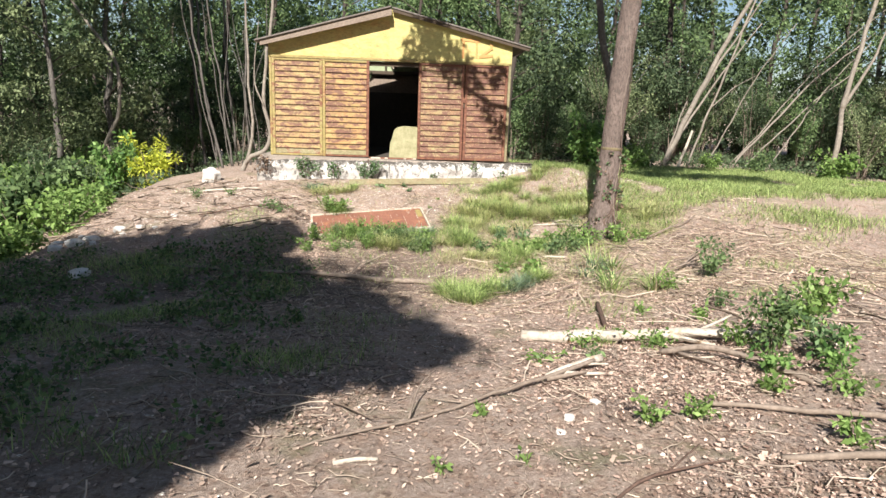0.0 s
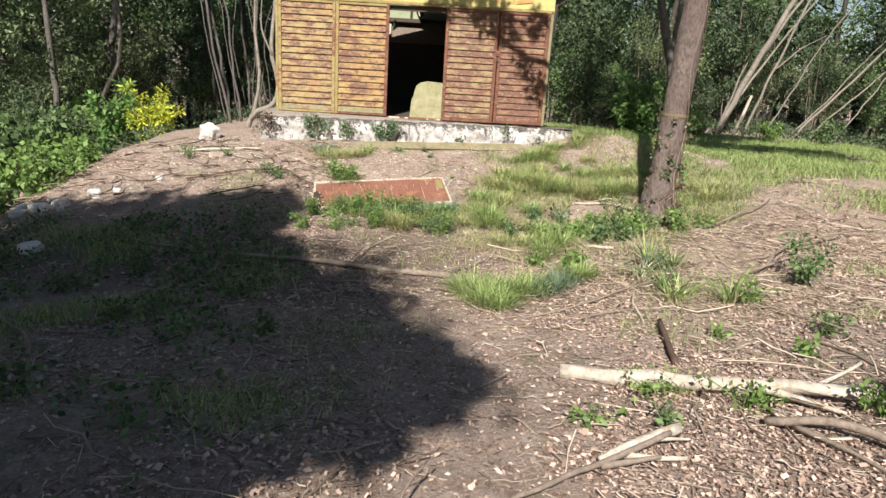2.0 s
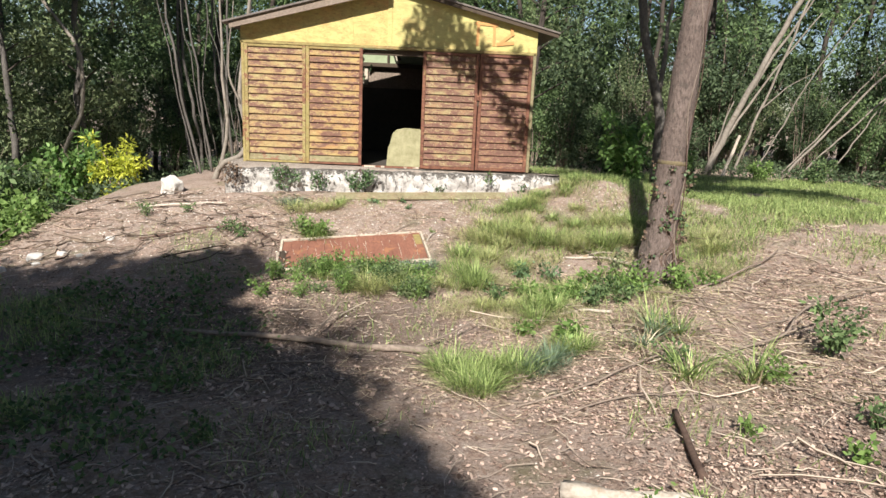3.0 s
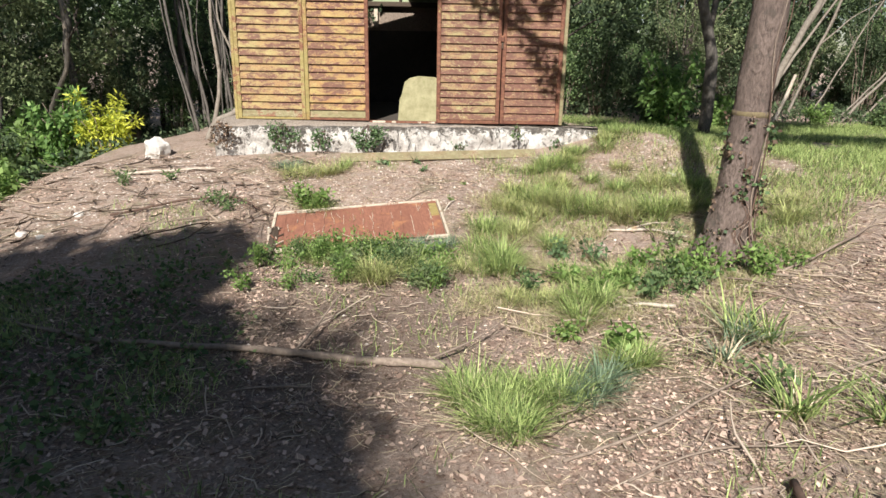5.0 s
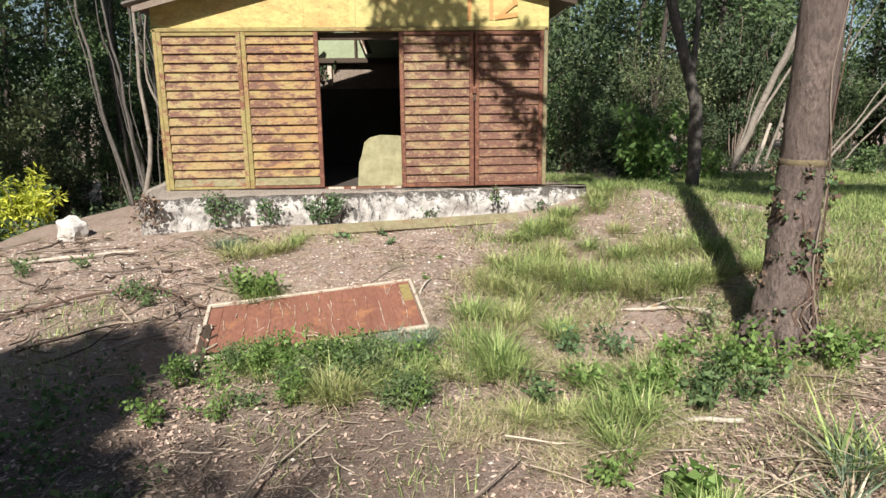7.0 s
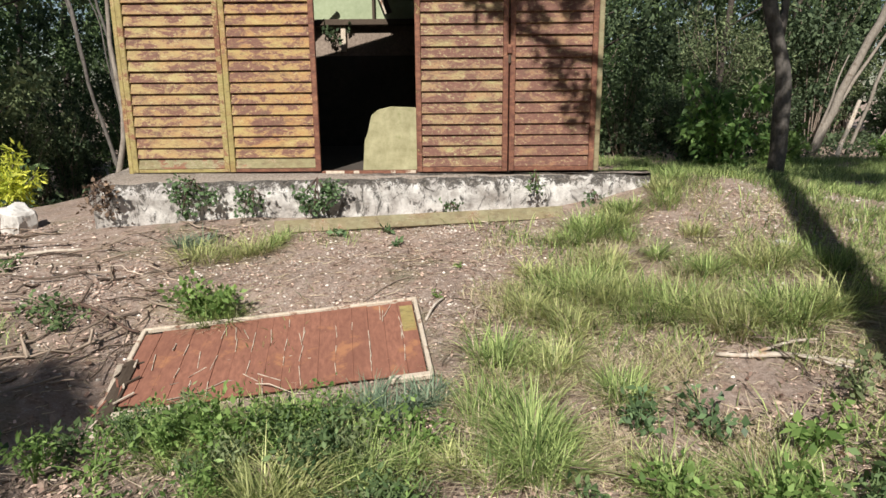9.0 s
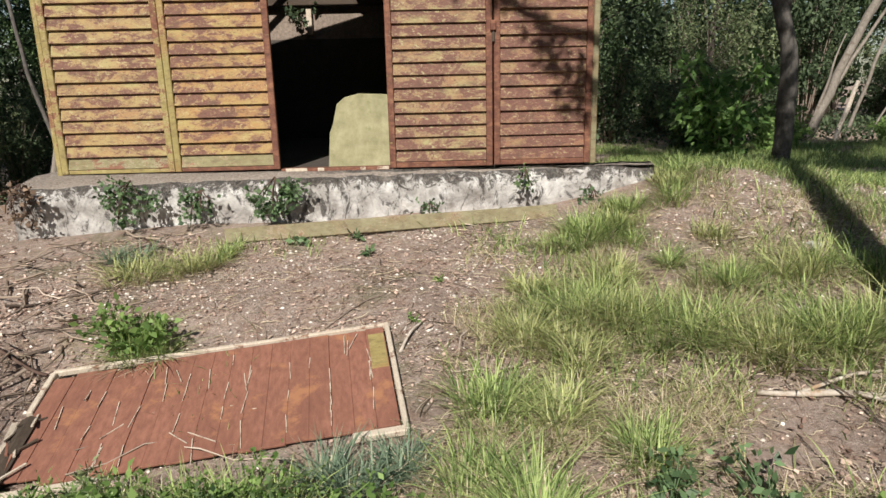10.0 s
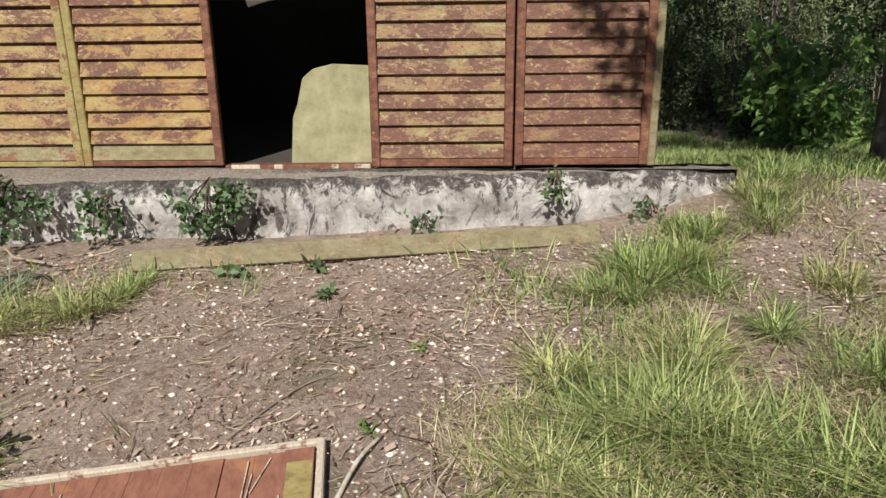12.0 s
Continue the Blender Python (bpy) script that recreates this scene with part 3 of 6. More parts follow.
part("lintel", box(bmesh.new(), -2.73, 2.34, -0.03, 0.06, 1.995, 2.045, bevel=0.006), FRAME_YELLOW, shed)
part("door_track", box(bmesh.new(), -2.66, 2.27, 0.06, 0.12, 1.90, 1.99), DARK_WOOD, shed)
sill = part("sill", box(bmesh.new(), -0.645, 0.38, -0.03, 0.09, -0.035, 0.0, bevel=0.006), FRAME_RUST, shed)
for xs, ws in ((-0.60, 0.20), (-0.30, 0.06), (0.10, 0.05), (0.26, 0.11)):
    part("paint_flake", box(bmesh.new(), xs, xs + ws, -0.034, -0.02, -0.026, 0.004, bevel=0.003), PALE_WOOD, sill)

slope_l = (RIDGE_Z - EAVE_L[1]) / (RIDGE_X - EAVE_L[0])
slope_r = (RIDGE_Z - EAVE_R[1]) / (EAVE_R[0] - RIDGE_X)


def roof_z(x):
    return RIDGE_Z + (x - RIDGE_X) * slope_l if x < RIDGE_X else RIDGE_Z - (x - RIDGE_X) * slope_r


part("gable", prism([(-2.73, 2.05), (RIDGE_X - 0.005, 2.05), (RIDGE_X - 0.005, roof_z(RIDGE_X) - 0.03), (-2.73, roof_z(-2.73) - 0.03)], 0.04), GABLE_PAINT, shed)
gable_r = part("gable", prism([(RIDGE_X, 2.05), (2.34, 2.05), (2.34, roof_z(2.34) - 0.03), (RIDGE_X, roof_z(RIDGE_X) - 0.03)], 0.035), GABLE_PALE, shed)
part("batten", box(bmesh.new(), RIDGE_X - 0.035, RIDGE_X + 0.035, -0.014, 0.0, 2.05, RIDGE_Z - 0.05), GABLE_PALE, shed)
part("batten", box(bmesh.new(), -0.86, -0.82, -0.008, 0.0, 2.05, roof_z(-0.84) - 0.04), GABLE_PAINT, shed)
for k, (ax, az, bx, bz, w) in enumerate(((1.30, 2.14, 1.31, 2.50, 0.05), (1.59, 2.15, 1.58, 2.48, 0.05), (1.28, 2.49, 1.62, 2.47, 0.05), (1.66, 2.16, 1.90, 2.19, 0.06), (1.68, 2.17, 1.90, 2.34, 0.05), (1.90, 2.33, 1.88, 2.42, 0.05))):
    d = Vector((bx - ax, 0, bz - az))
    m = Matrix.Translation((ax, -0.008 - 0.003 * k, az)) @ Matrix.Rotation(-math.atan2(d.z, d.x), 4, "Y")
    part("painted_stroke", box(bmesh.new(), -w / 2, d.length + w / 2, 0, 0.006, -w / 2, w / 2, m, 0.002), GRAFFITI, gable_r, "red sprayed stroke")


def roof_sheet(x0, x1, y0, y1, name="roof_sheet"):
    """A corrugated sheet between two lines of x, from y0 to y1."""
    verts, faces = [], []
    xs = (x0, (x0 + x1) / 2, x1)
    n = max(4, int((y1 - y0) / 0.045))
    for k in range(n + 1):
        y = y0 + (y1 - y0) * k / n
        w = 0.012 * math.cos(k * math.pi * 0.5)
        for x in xs:
            verts.append((x, y, roof_z(x) + w))
            verts.append((x, y, roof_z(x) + w - 0.028))
    for k in range(n):
        a, b = k * 6, k * 6 + 6
        for i in (0, 2):
            faces += [(a + i, a + i + 2, b + i + 2, b + i), (a + i + 1, b + i + 1, b + i + 3, a + i + 3)]
        faces += [(a, b, b + 1, a + 1), (a + 4, a + 5, b + 5, b + 4)]
    for a in (0, n * 6):
        faces += [(a, a + 1, a + 3, a + 2), (a + 2, a + 3, a + 5, a + 4)]
    part_ob = link_mesh(name, poly_mesh(name, verts, faces, False), ROOF_MAT, shed)
    return part_ob


roof_sheet(EAVE_L[0], RIDGE_X - 0.01, -0.30, 2.70)
roof_sheet(EAVE_L[0], -1.9, 2.70, 3.7)
roof_sheet(-0.42, RIDGE_X - 0.01, 2.70, 3.7)
roof_sheet(EAVE_L[0], RIDGE_X - 0.01, 3.7, 4.35)
roof_sheet(RIDGE_X + 0.01, EAVE_R[0], -0.14, 4.35)
part("rafter", prism([(EAVE_L[0] + 0.1, EAVE_L[1] - 0.03), (RIDGE_X, RIDGE_Z - 0.05), (RIDGE_X, RIDGE_Z - 0.17), (EAVE_L[0] + 0.1, EAVE_L[1] - 0.10)], 0.03), GREY_STICK, shed, "weathered brown rafter under the eave").location = (0, -0.26, 0)
part("barge_board", prism([(RIDGE_X + 0.02, RIDGE_Z - 0.03), (EAVE_R[0] - 0.02, EAVE_R[1] - 0.03), (EAVE_R[0] - 0.02, EAVE_R[1] - 0.08), (RIDGE_X + 0.02, RIDGE_Z - 0.09)], 0.025), DARK_WOOD, shed).location = (0, -0.12, 0)
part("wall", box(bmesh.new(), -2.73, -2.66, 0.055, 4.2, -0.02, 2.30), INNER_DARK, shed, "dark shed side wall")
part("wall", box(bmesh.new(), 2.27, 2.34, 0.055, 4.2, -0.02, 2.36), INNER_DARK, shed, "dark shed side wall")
# rear wall: dark brown up to 1.44, paler grey-brown above
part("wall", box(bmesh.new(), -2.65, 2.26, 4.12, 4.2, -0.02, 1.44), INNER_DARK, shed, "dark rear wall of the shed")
part("wall", box(bmesh.new(), -2.65, 2.26, 4.12, 4.2, 1.44, 1.92), GREY_STICK, shed, "pale upper boards of the rear wall")
part("rear_gable", prism([(-2.65, 1.99), (2.26, 1.99), (2.26, roof_z(2.26) - 0.05), (RIDGE_X, RIDGE_Z - 0.05), (-2.65, roof_z(-2.65) - 0.05)], 0.06), INNER_WALL, shed, "pale green painted rear gable").location = (0, 4.13, 0)
part("beam", box(bmesh.new(), -2.65, 2.26, 3.98, 4.12, 1.905, 2.0, bevel=0.01), DARK_WOOD, shed)
part("post", box(bmesh.new(), -0.98, -0.90, 4.04, 4.115, 1.5, 1.90, bevel=0.006), PALE_WOOD, shed, "white painted post")
part("post", box(bmesh.new(), -0.46, -0.42, 4.04, 4.115, 2.0, 2.9, bevel=0.006), DARK_WOOD, shed)
m = Matrix.Translation((-0.42, 3.8, 2.62)) @ Matrix.Rotation(radians(69), 4, "Y")
part("strut", box(bmesh.new(), 0, 0.60, 0, 0.06, -0.03, 0.03, m), PALE_WOOD, shed)
m = Matrix.Translation((-0.37, 3.72, 2.64)) @ Matrix.Rotation(radians(69), 4, "Y")
part("ridge_beam", box(bmesh.new(), RIDGE_X - 0.06, RIDGE_X + 0.06, 0.06, 4.1, RIDGE_Z - 0.16, RIDGE_Z - 0.045, bevel=0.006), DARK_WOOD, shed)
part("strut", box(bmesh.new(), 0, 0.62, 0, 0.06, -0.045, 0.03, m), DARK_WOOD, shed)
m = Matrix.Translation((-1.9, 3.3, 2.1)) @ Matrix.Rotation(radians(-43), 4, "Y")
part("strut", box(bmesh.new(), 0, 1.0, 0, 0.06, -0.03, 0.03, m), DARK_WOOD, shed)
part("shed_floor", box(bmesh.new(), -2.65, 2.26, 0.1, 4.12, -0.06, -0.02), INNER_DARK, shed, "dark brown shed floor")
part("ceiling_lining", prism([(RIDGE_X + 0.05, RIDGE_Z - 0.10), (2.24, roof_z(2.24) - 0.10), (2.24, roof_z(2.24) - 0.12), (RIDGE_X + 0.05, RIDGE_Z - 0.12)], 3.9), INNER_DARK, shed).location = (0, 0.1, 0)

hang = thing("creeper", "dark creeper hanging inside the shed at the rear wall", "plant", (-1.16, 17.22, 1.78))
hang_rng = np.random.default_rng(12)
hv, hf = leaf_arrays(hang_rng, [(0, 0, 0), (0.1, 0, -0.12), (-0.08, 0, 0.08), (0.3, 0, 0.12)], [0.11, 0.09, 0.09, 0.06], 90, 0.07, 0.7)
link_mesh("foliage", faces_mesh("foliage", hv, hf), LEAF_DARK, hang)

# concrete foundation: its front stands farther out at one end
fv = []
COLS = 180
for k in range(COLS + 1):
    u = k / COLS
    x = -2.92 + 5.82 * u
    yf = 12.70 + 0.46 * u ** 0.7
    top = -0.10 + 0.085 * u
    chip = max(0.0, noise.noise((x * 4.5, 0, 8.8))) * 0.05 + max(0.0, noise.noise((x * 13, 0, 2.2))) * 0.02
    w = lambda s: 0.03 * noise.noise((x * 1.9, s, 3.1)) + 0.02 * noise.noise((x * 6.0, s, 1.1)) + 0.012 * noise.noise((x * 17.0, s, 6.1))
    fv += [(x, yf + 0.06 + w(0), -0.95), (x, yf + 0.035 + w(1), -0.45), (x, yf + 0.02 + w(1.6), -0.36), (x, yf + w(2), -0.27), (x, yf + w(2.5), -0.19), (x, yf + 0.012 + w(3) + chip * 0.5, top - 0.06), (x, yf + 0.05 + w(3.4) + chip, top - chip * 0.7 + 0.3 * w(5)), (x, yf + 0.16, top + 0.012 + 0.4 * w(5.5)), (x, 13.17, -0.036 + 0.02 * u + 0.2 * w(6)), (min(2.37, x), 13.3, -0.038), (min(2.37, x), 17.5, -0.06)]
NR = 11
ff = [(k * NR + i, k * NR + NR + i, k * NR + NR + 1 + i, k * NR + 1 + i) for k in range(COLS) for i in range(NR - 1)]
ff += [tuple(range(NR - 1, -1, -1)), tuple(range(COLS * NR, COLS * NR + NR - 2))]
ff = [q[::-1] for q in ff]
fme = bpy.data.meshes.new("foundation")
fme.from_pydata(fv, [], ff)
for q in fme.polygons:
    q.use_smooth = True
tagged(link_mesh("foundation", fme, CONCRETE), "rough whitewashed concrete foundation with black stains under the shed", "foundation", kind="structure")

# board leaning inside the doorway
b = prism([(-0.22, 0.0), (-0.20, 0.33), (-0.165, 0.42), (-0.125, 0.60), (-0.05, 0.665), (0.09, 0.70), (0.36, 0.69), (0.40, 0.66), (0.41, 0.0)], 0.035)
bmesh.ops.bevel(b, geom=b.edges[:], offset=0.008, segments=1, affect="EDGES")
board = tagged(part("board", b, SLAB_MAT), "stained yellow-green board leaning inside the shed doorway", "board")
board.matrix_world = pose(0.0, 13.34, -0.02, -6, 0, 0)

# plank along the foundation
plank = tagged(part("plank", box(bmesh.new(), 0, 2.9, -0.02, 0.02, 0, 0.125, bevel=0.006), PLANK_MAT), "long painted plank lying against the concrete foundation", "plank")
plank.matrix_world = pose(-0.98, 12.38, -0.53, -14, -1.9, 7.2)

# fallen door panel, its back turned up
P = [Vector(p) for p in ((-1.37, 9.63, -1.06), (0.61, 9.83, -0.89), (0.465, 10.90, -0.72), (-1.52, 10.57, -0.88))]
ux = ((P[1] - P[0]) + (P[2] - P[3])).normalized()
uy = ((P[3] - P[0]) + (P[2] - P[1]))
uy = (uy - ux * uy.dot(ux)).normalized()
pm = Matrix((ux, uy, ux.cross(uy))).transposed().to_4x4()
pm.translation = (P[0] + P[1] + P[2] + P[3]) / 4
panel = thing("fallen_door", "fallen rust-brown boarded door with pale frame lying on the ground", "door")
panel.matrix_world = pm
rp = random.Random(8)
px = -0.96
for k in range(17):
    wv = 1.92 / 17
    y0, y1 = -0.47 + (0.06 if k < 2 else 0.0) + rp.uniform(0, 0.015), 0.49 - (rp.uniform(0.0, 0.05) if k < 5 else 0.0)
    bo = part("board", box(bmesh.new(), px + 0.0003, px + wv - 0.0006, y0, y1, -0.012, 0.0, bevel=0.0012), RUST, panel)
    bo.location.z = rp.uniform(-0.0015, 0.0015)
    bo.rotation_euler = (0, rp.uniform(-0.008, 0.008), 0)
    px += wv
for a in ((-0.99, 0.99, 0.497, 0.525), (-0.75, -0.45, -0.53, -0.49), (0.72, 0.99, -0.53, -0.485), (-0.99, -0.72, -0.53, -0.49)):
    part("frame_rail", box(bmesh.new(), a[0], a[1], a[2], a[3], -0.02, 0.016, bevel=0.005), PALE_WOOD, panel, "pale flaking frame strip")
part("frame_rail", box(bmesh.new(), 0.97, 1.0, -0.52, 0.52, -0.03, 0.018, bevel=0.005), PALE_WOOD, panel, "pale flaking frame strip")
part("frame_rail", box(bmesh.new(), -1.0, -0.965, 0.12, 0.50, -0.02, 0.016, bevel=0.005), PALE_WOOD, panel, "pale flaking frame strip")
bl = part("frame_rail", box(bmesh.new(), -1.03, -0.99, -0.62, 0.10, -0.02, 0.02, bevel=0.005), PALE_WOOD, panel, "broken pale frame strip")
bl.rotation_euler = (0.05, 0, 0.06)
part("paint_patch", box(bmesh.new(), 0.86, 0.955, 0.05, 0.42, 0.0, 0.005), FRAME_YELLOW, panel, "remnant of yellow paint")
for k in range(46):
    fx, fy = rp.uniform(-0.9, 0.9), rp.uniform(-0.4, 0.42)
    if k < 36:
        fx = -0.96 + 1.92 / 17 * rp.randrange(3, 17)
    fl = part("paint_flake", box(bmesh.new(), -0.0022, 0.0022, -rp.uniform(0.03, 0.14), rp.uniform(0.03, 0.1), 0.0, 0.004), PALE_WOOD, panel)
    fl.location, fl.rotation_euler = (fx, fy, 0.003), (0, 0, rp.uniform(-0.12, 0.12) if k < 36 else rp.uniform(-1, 1))


part("rotten_edge", prism([(-0.05, 0.0), (0.02, 0.004), (0.05, 0.03), (0.01, 0.05), (-0.04, 0.03)], 0.62), DARK_WOOD, panel, "rotten dark edge of the door").location = (-0.955, -0.56, -0.015)
for k in range(12):
    sp = part("splinter", box(bmesh.new(), -0.06 - 0.05 * rp.random(), 0.06, -0.006, 0.006, 0.0, 0.008), (DARK_WOOD, PALE_WOOD, RUST)[k % 3], panel)
    sp.location, sp.rotation_euler = (rp.uniform(-1.02, -0.86), rp.uniform(-0.58, 0.05), 0.012 + 0.01 * rp.random()), (0, rp.uniform(-0.25, 0.25), rp.uniform(0.6, 2.4))


# ---- stones ----
def rock(name, size, seed, mat, flat=0.8, cuts=2):
    bm = bmesh.new()
    bmesh.ops.create_icosphere(bm, subdivisions=cuts, radius=1)
    for v in bm.verts:
        k = 1 + 0.35 * noise.noise(v.co * 1.1 + Vector((seed, 0, 0))) + 0.12 * noise.noise(v.co * 3 + Vector((0, seed, 0)))
        c = v.co * k
        v.co = Vector((max(-0.78, min(0.78, c.x)), max(-0.7, min(0.7, c.y)), max(-0.7, min(0.72, c.z)) * flat)) * size
    return part(name, bm, mat)


bm = box(bmesh.new(), -0.16, 0.15, -0.13, 0.13, -0.03, 0.31)
for v in bm.verts:
    v.co += Vector((0.05 * noise.noise(v.co * 9), 0.04 * noise.noise(v.co * 7 + Vector((3, 0, 0))), 0.05 * noise.noise(v.co * 8 + Vector((0, 5, 0))) - (0.05 if v.co.x > 0 and v.co.z > 0.1 else 0)))
bmesh.ops.bevel(bm, geom=bm.edges[:], offset=0.03, segments=1, affect="EDGES")
bmesh.ops.subdivide_edges(bm, edges=bm.edges[:], cuts=3, use_grid_fill=True)
for v in bm.verts:
    v.co += 0.035 * noise.noise_vector(v.co * 7) + 0.012 * noise.noise_vector(v.co * 22)
block = tagged(part("stone_block", bm, STONE_MAT), "pale squared stone block standing on the bare slope", "stone")
block.matrix_world = pose(-3.97, 13.15, height(-3.97, 13.15) - 0.03, 6, 9, -28)
for k, (x, y, s) in enumerate(((-5.06, 9.44, 0.16), (-4.85, 9.6, 0.12), (-4.59, 10.0, 0.13), (-4.3, 10.1, 0.07), (-5.3, 9.3, 0.13), (-5.0, 9.75, 0.09), (-4.75, 9.35, 0.07), (-5.45, 9.65, 0.10), (-4.45, 9.75, 0.06), (-5.2, 9.95, 0.06), (-4.0, 9.95, 0.05), (-3.9, 10.6, 0.07), (-4.2, 7.75, 0.16), (3.55, 11.55, 0.07), (2.45, 11.05, 0.05), (4.35, 11.9, 0.06), (1.2, 2.65, 0.045), (1.42, 2.85, 0.04), (1.1, 2.45, 0.035))):
    st = tagged(rock("stone", s, k * 2.7, STONE_MAT, 0.6), "pale limestone lying on the soil", "stone", "loose stones")
    st.matrix_world = pose(x, y, height(x, y) + s * 0.15, 0, 0, k * 50)


# ---- fallen wood ----
def stick(name, label, category, points, r0, r1, mat, side=(), sides=8, rough=0.25, lift=0.0, seed=0, ends=None, group=""):
    pts = []
    n = max(6, int(sum(math.dist(points[i + 1][:2], points[i][:2]) for i in range(len(points) - 1)) / 0.09))
    for q in curve_points([(p[0], p[1], p[2] if len(p) > 2 else 0) for p in points], n, 0.03, seed):
        pts.append(Vector((q.x, q.y, height(q.x, q.y) + lift + q.z + r0 * 0.45)))
    if mat is not BLEACHED:
        r0, r1 = r0 * 0.78, r1 * 0.78
    radii = [r0 + (r1 - r0) * k / n for k in range(n + 1)]
    ob = tagged(link_mesh(name, poly_mesh(name, *tube(pts, radii, sides, rough, seed, 5.0)), mat), label, category, group)
    for line, a, b in side:
        sp = [Vector((x, y, height(x, y) + z)) for x, y, z in line]
        sp = curve_points(sp, 8, 0.02, seed + 3)
        link_mesh("side_branch", poly_mesh("side_branch", *tube(sp, [a + (b - a) * k / 8 for k in range(9)], 6, rough, seed + 2, 5.0)), mat, ob)
    return ob


stick("log", "bleached barkless log lying on leaf litter", "log", [(1.27, 4.70, 0.02), (1.7, 4.48, 0.03), (2.25, 4.20, 0.06), (2.75, 3.98, 0.05), (3.12, 3.80, 0.03)], 0.054, 0.034, BLEACHED,
      [([(2.3, 4.18, 0.09), (2.5, 3.96, 0.06), (2.68, 3.80, 0.03)], 0.024, 0.014), ([(2.6, 4.04, 0.09), (2.95, 4.20, 0.15), (3.05, 4.33, 0.12)], 0.016, 0.009)], 14, 0.5, seed=1)
stick("branch", "grey crooked dead branch lying beside the log", "branch", [(2.2, 3.75, 0.02), (2.45, 3.55, 0.09), (2.62, 3.3, 0.08), (2.76, 3.02, 0.04), (2.9, 2.75, 0.0)], 0.032, 0.024, GREY_STICK,
      [([(2.3, 3.68, 0.05), (2.42, 3.35, 0.05), (2.5, 3.1, 0.02)], 0.018, 0.006)], seed=2)
stick("branch", "dark short dead branch on leaf litter", "branch", [(2.24, 5.58, 0.05), (2.16, 5.1, 0.03), (2.08, 4.72, 0.01)], 0.03, 0.034, BROWN_STICK, seed=3)
stick("branch", "long thin dead branch lying across bare soil", "branch", [(-0.43, 2.24), (-0.05, 2.5, 0.02), (0.45, 2.85, 0.03), (0.95, 3.2, 0.04), (1.3, 3.4, 0.05), (1.64, 3.62, 0.06)], 0.009, 0.024, GREY_STICK,
      [([(0.2, 2.68, 0.04), (0.26, 2.95, 0.13), (0.36, 3.15, 0.16)], 0.008, 0.004), ([(1.2, 3.35, 0.05), (1.5, 3.38, 0.07)], 0.02, 0.01), ([(0.6, 2.95, 0.03), (0.35, 3.0, 0.04)], 0.006, 0.003)], seed=4)
stick("branch", "bleached splintered end of a dead branch", "branch", [(1.22, 3.40, 0.05), (1.45, 3.54, 0.06), (1.70, 3.68, 0.07)], 0.014, 0.034, BLEACHED, [([(1.5, 3.56, 0.08), (1.62, 3.58, 0.06), (1.74, 3.60, 0.04)], 0.014, 0.006), ([(1.3, 3.45, 0.06), (1.5, 3.42, 0.04), (1.66, 3.44, 0.02)], 0.018, 0.012)], rough=0.6, seed=34)
stick("branch", "straight pale fallen branch on leaf litter", "branch", [(2.02, 2.63, 0.02), (2.45, 2.4, 0.03), (2.83, 2.15, 0.03), (3.4, 1.8, 0.03)], 0.02, 0.024, GREY_STICK, seed=5)
stick("branch", "thin curved fallen branch near the path", "branch", [(1.05, 1.55, 0.0), (1.3, 1.75, 0.03), (1.6, 1.85, 0.03), (1.84, 1.88, 0.02)], 0.014, 0.006, BROWN_STICK, [([(1.5, 1.84, 0.03), (1.75, 2.05, 0.05)], 0.006, 0.003)], seed=6)
stick("branch", "thick pale fallen branch end", "branch", [(2.1, 1.85, 0.02), (2.5, 1.74, 0.03), (3.0, 1.6, 0.02)], 0.022, 0.028, GREY_STICK, seed=7)
stick("branch", "short broken stick on bare soil", "stick", [(-0.2, 2.07), (-0.08, 2.1, 0.01), (0.03, 2.12)], 0.014, 0.012, BLEACHED, seed=8)
stick("branch", "very long grey fallen branch lying half in shade", "branch", [(-3.3, 8.05, 0.03), (-2.35, 7.55, 0.04), (-1.66, 7.40, 0.05), (-0.82, 7.33, 0.04), (-0.25, 7.28, 0.03), (0.56, 7.24, 0.02)], 0.016, 0.045, GREY_STICK,
      [([(-0.6, 7.3, 0.03), (-0.45, 7.7, 0.12), (-0.3, 8.0, 0.22)], 0.012, 0.005), ([(-1.66, 7.40, 0.04), (-1.5, 7.75, 0.15)], 0.01, 0.004), ([(0.4, 7.26, 0.05), (0.75, 7.5, 0.10), (1.05, 7.75, 0.16)], 0.012, 0.006)], 10, seed=9)
stick("branch", "thin bleached stick on dark soil", "stick", [(-0.9, 6.78, 0.01), (-0.6, 6.85, 0.03), (-0.37, 6.88, 0.01)], 0.010, 0.014, GREY_STICK, seed=10)
stick("branch", "bleached fallen stick beside the tree", "stick", [(1.94, 8.0, 0.02), (2.2, 8.02, 0.03), (2.48, 7.96, 0.02)], 0.014, 0.018, BLEACHED, seed=11)
stick("branch", "bleached split log piece under the tree", "branch", [(2.4, 10.0, 0.02), (2.75, 9.88, 0.03), (3.1, 9.72, 0.02)], 0.014, 0.020, BLEACHED, [([(2.6, 9.94, 0.03), (2.85, 9.97, 0.06), (3.05, 10.02, 0.04)], 0.012, 0.007), ([(2.8, 9.86, 0.03), (2.95, 9.7, 0.04), (3.15, 9.6, 0.02)], 0.010, 0.006)], rough=0.5, seed=12)
stick("branch", "bleached branch lying beside grass", "branch", [(2.66, 10.15, 0.03), (2.95, 9.98, 0.04), (3.25, 9.84, 0.03)], 0.011, 0.014, GREY_STICK, seed=13)
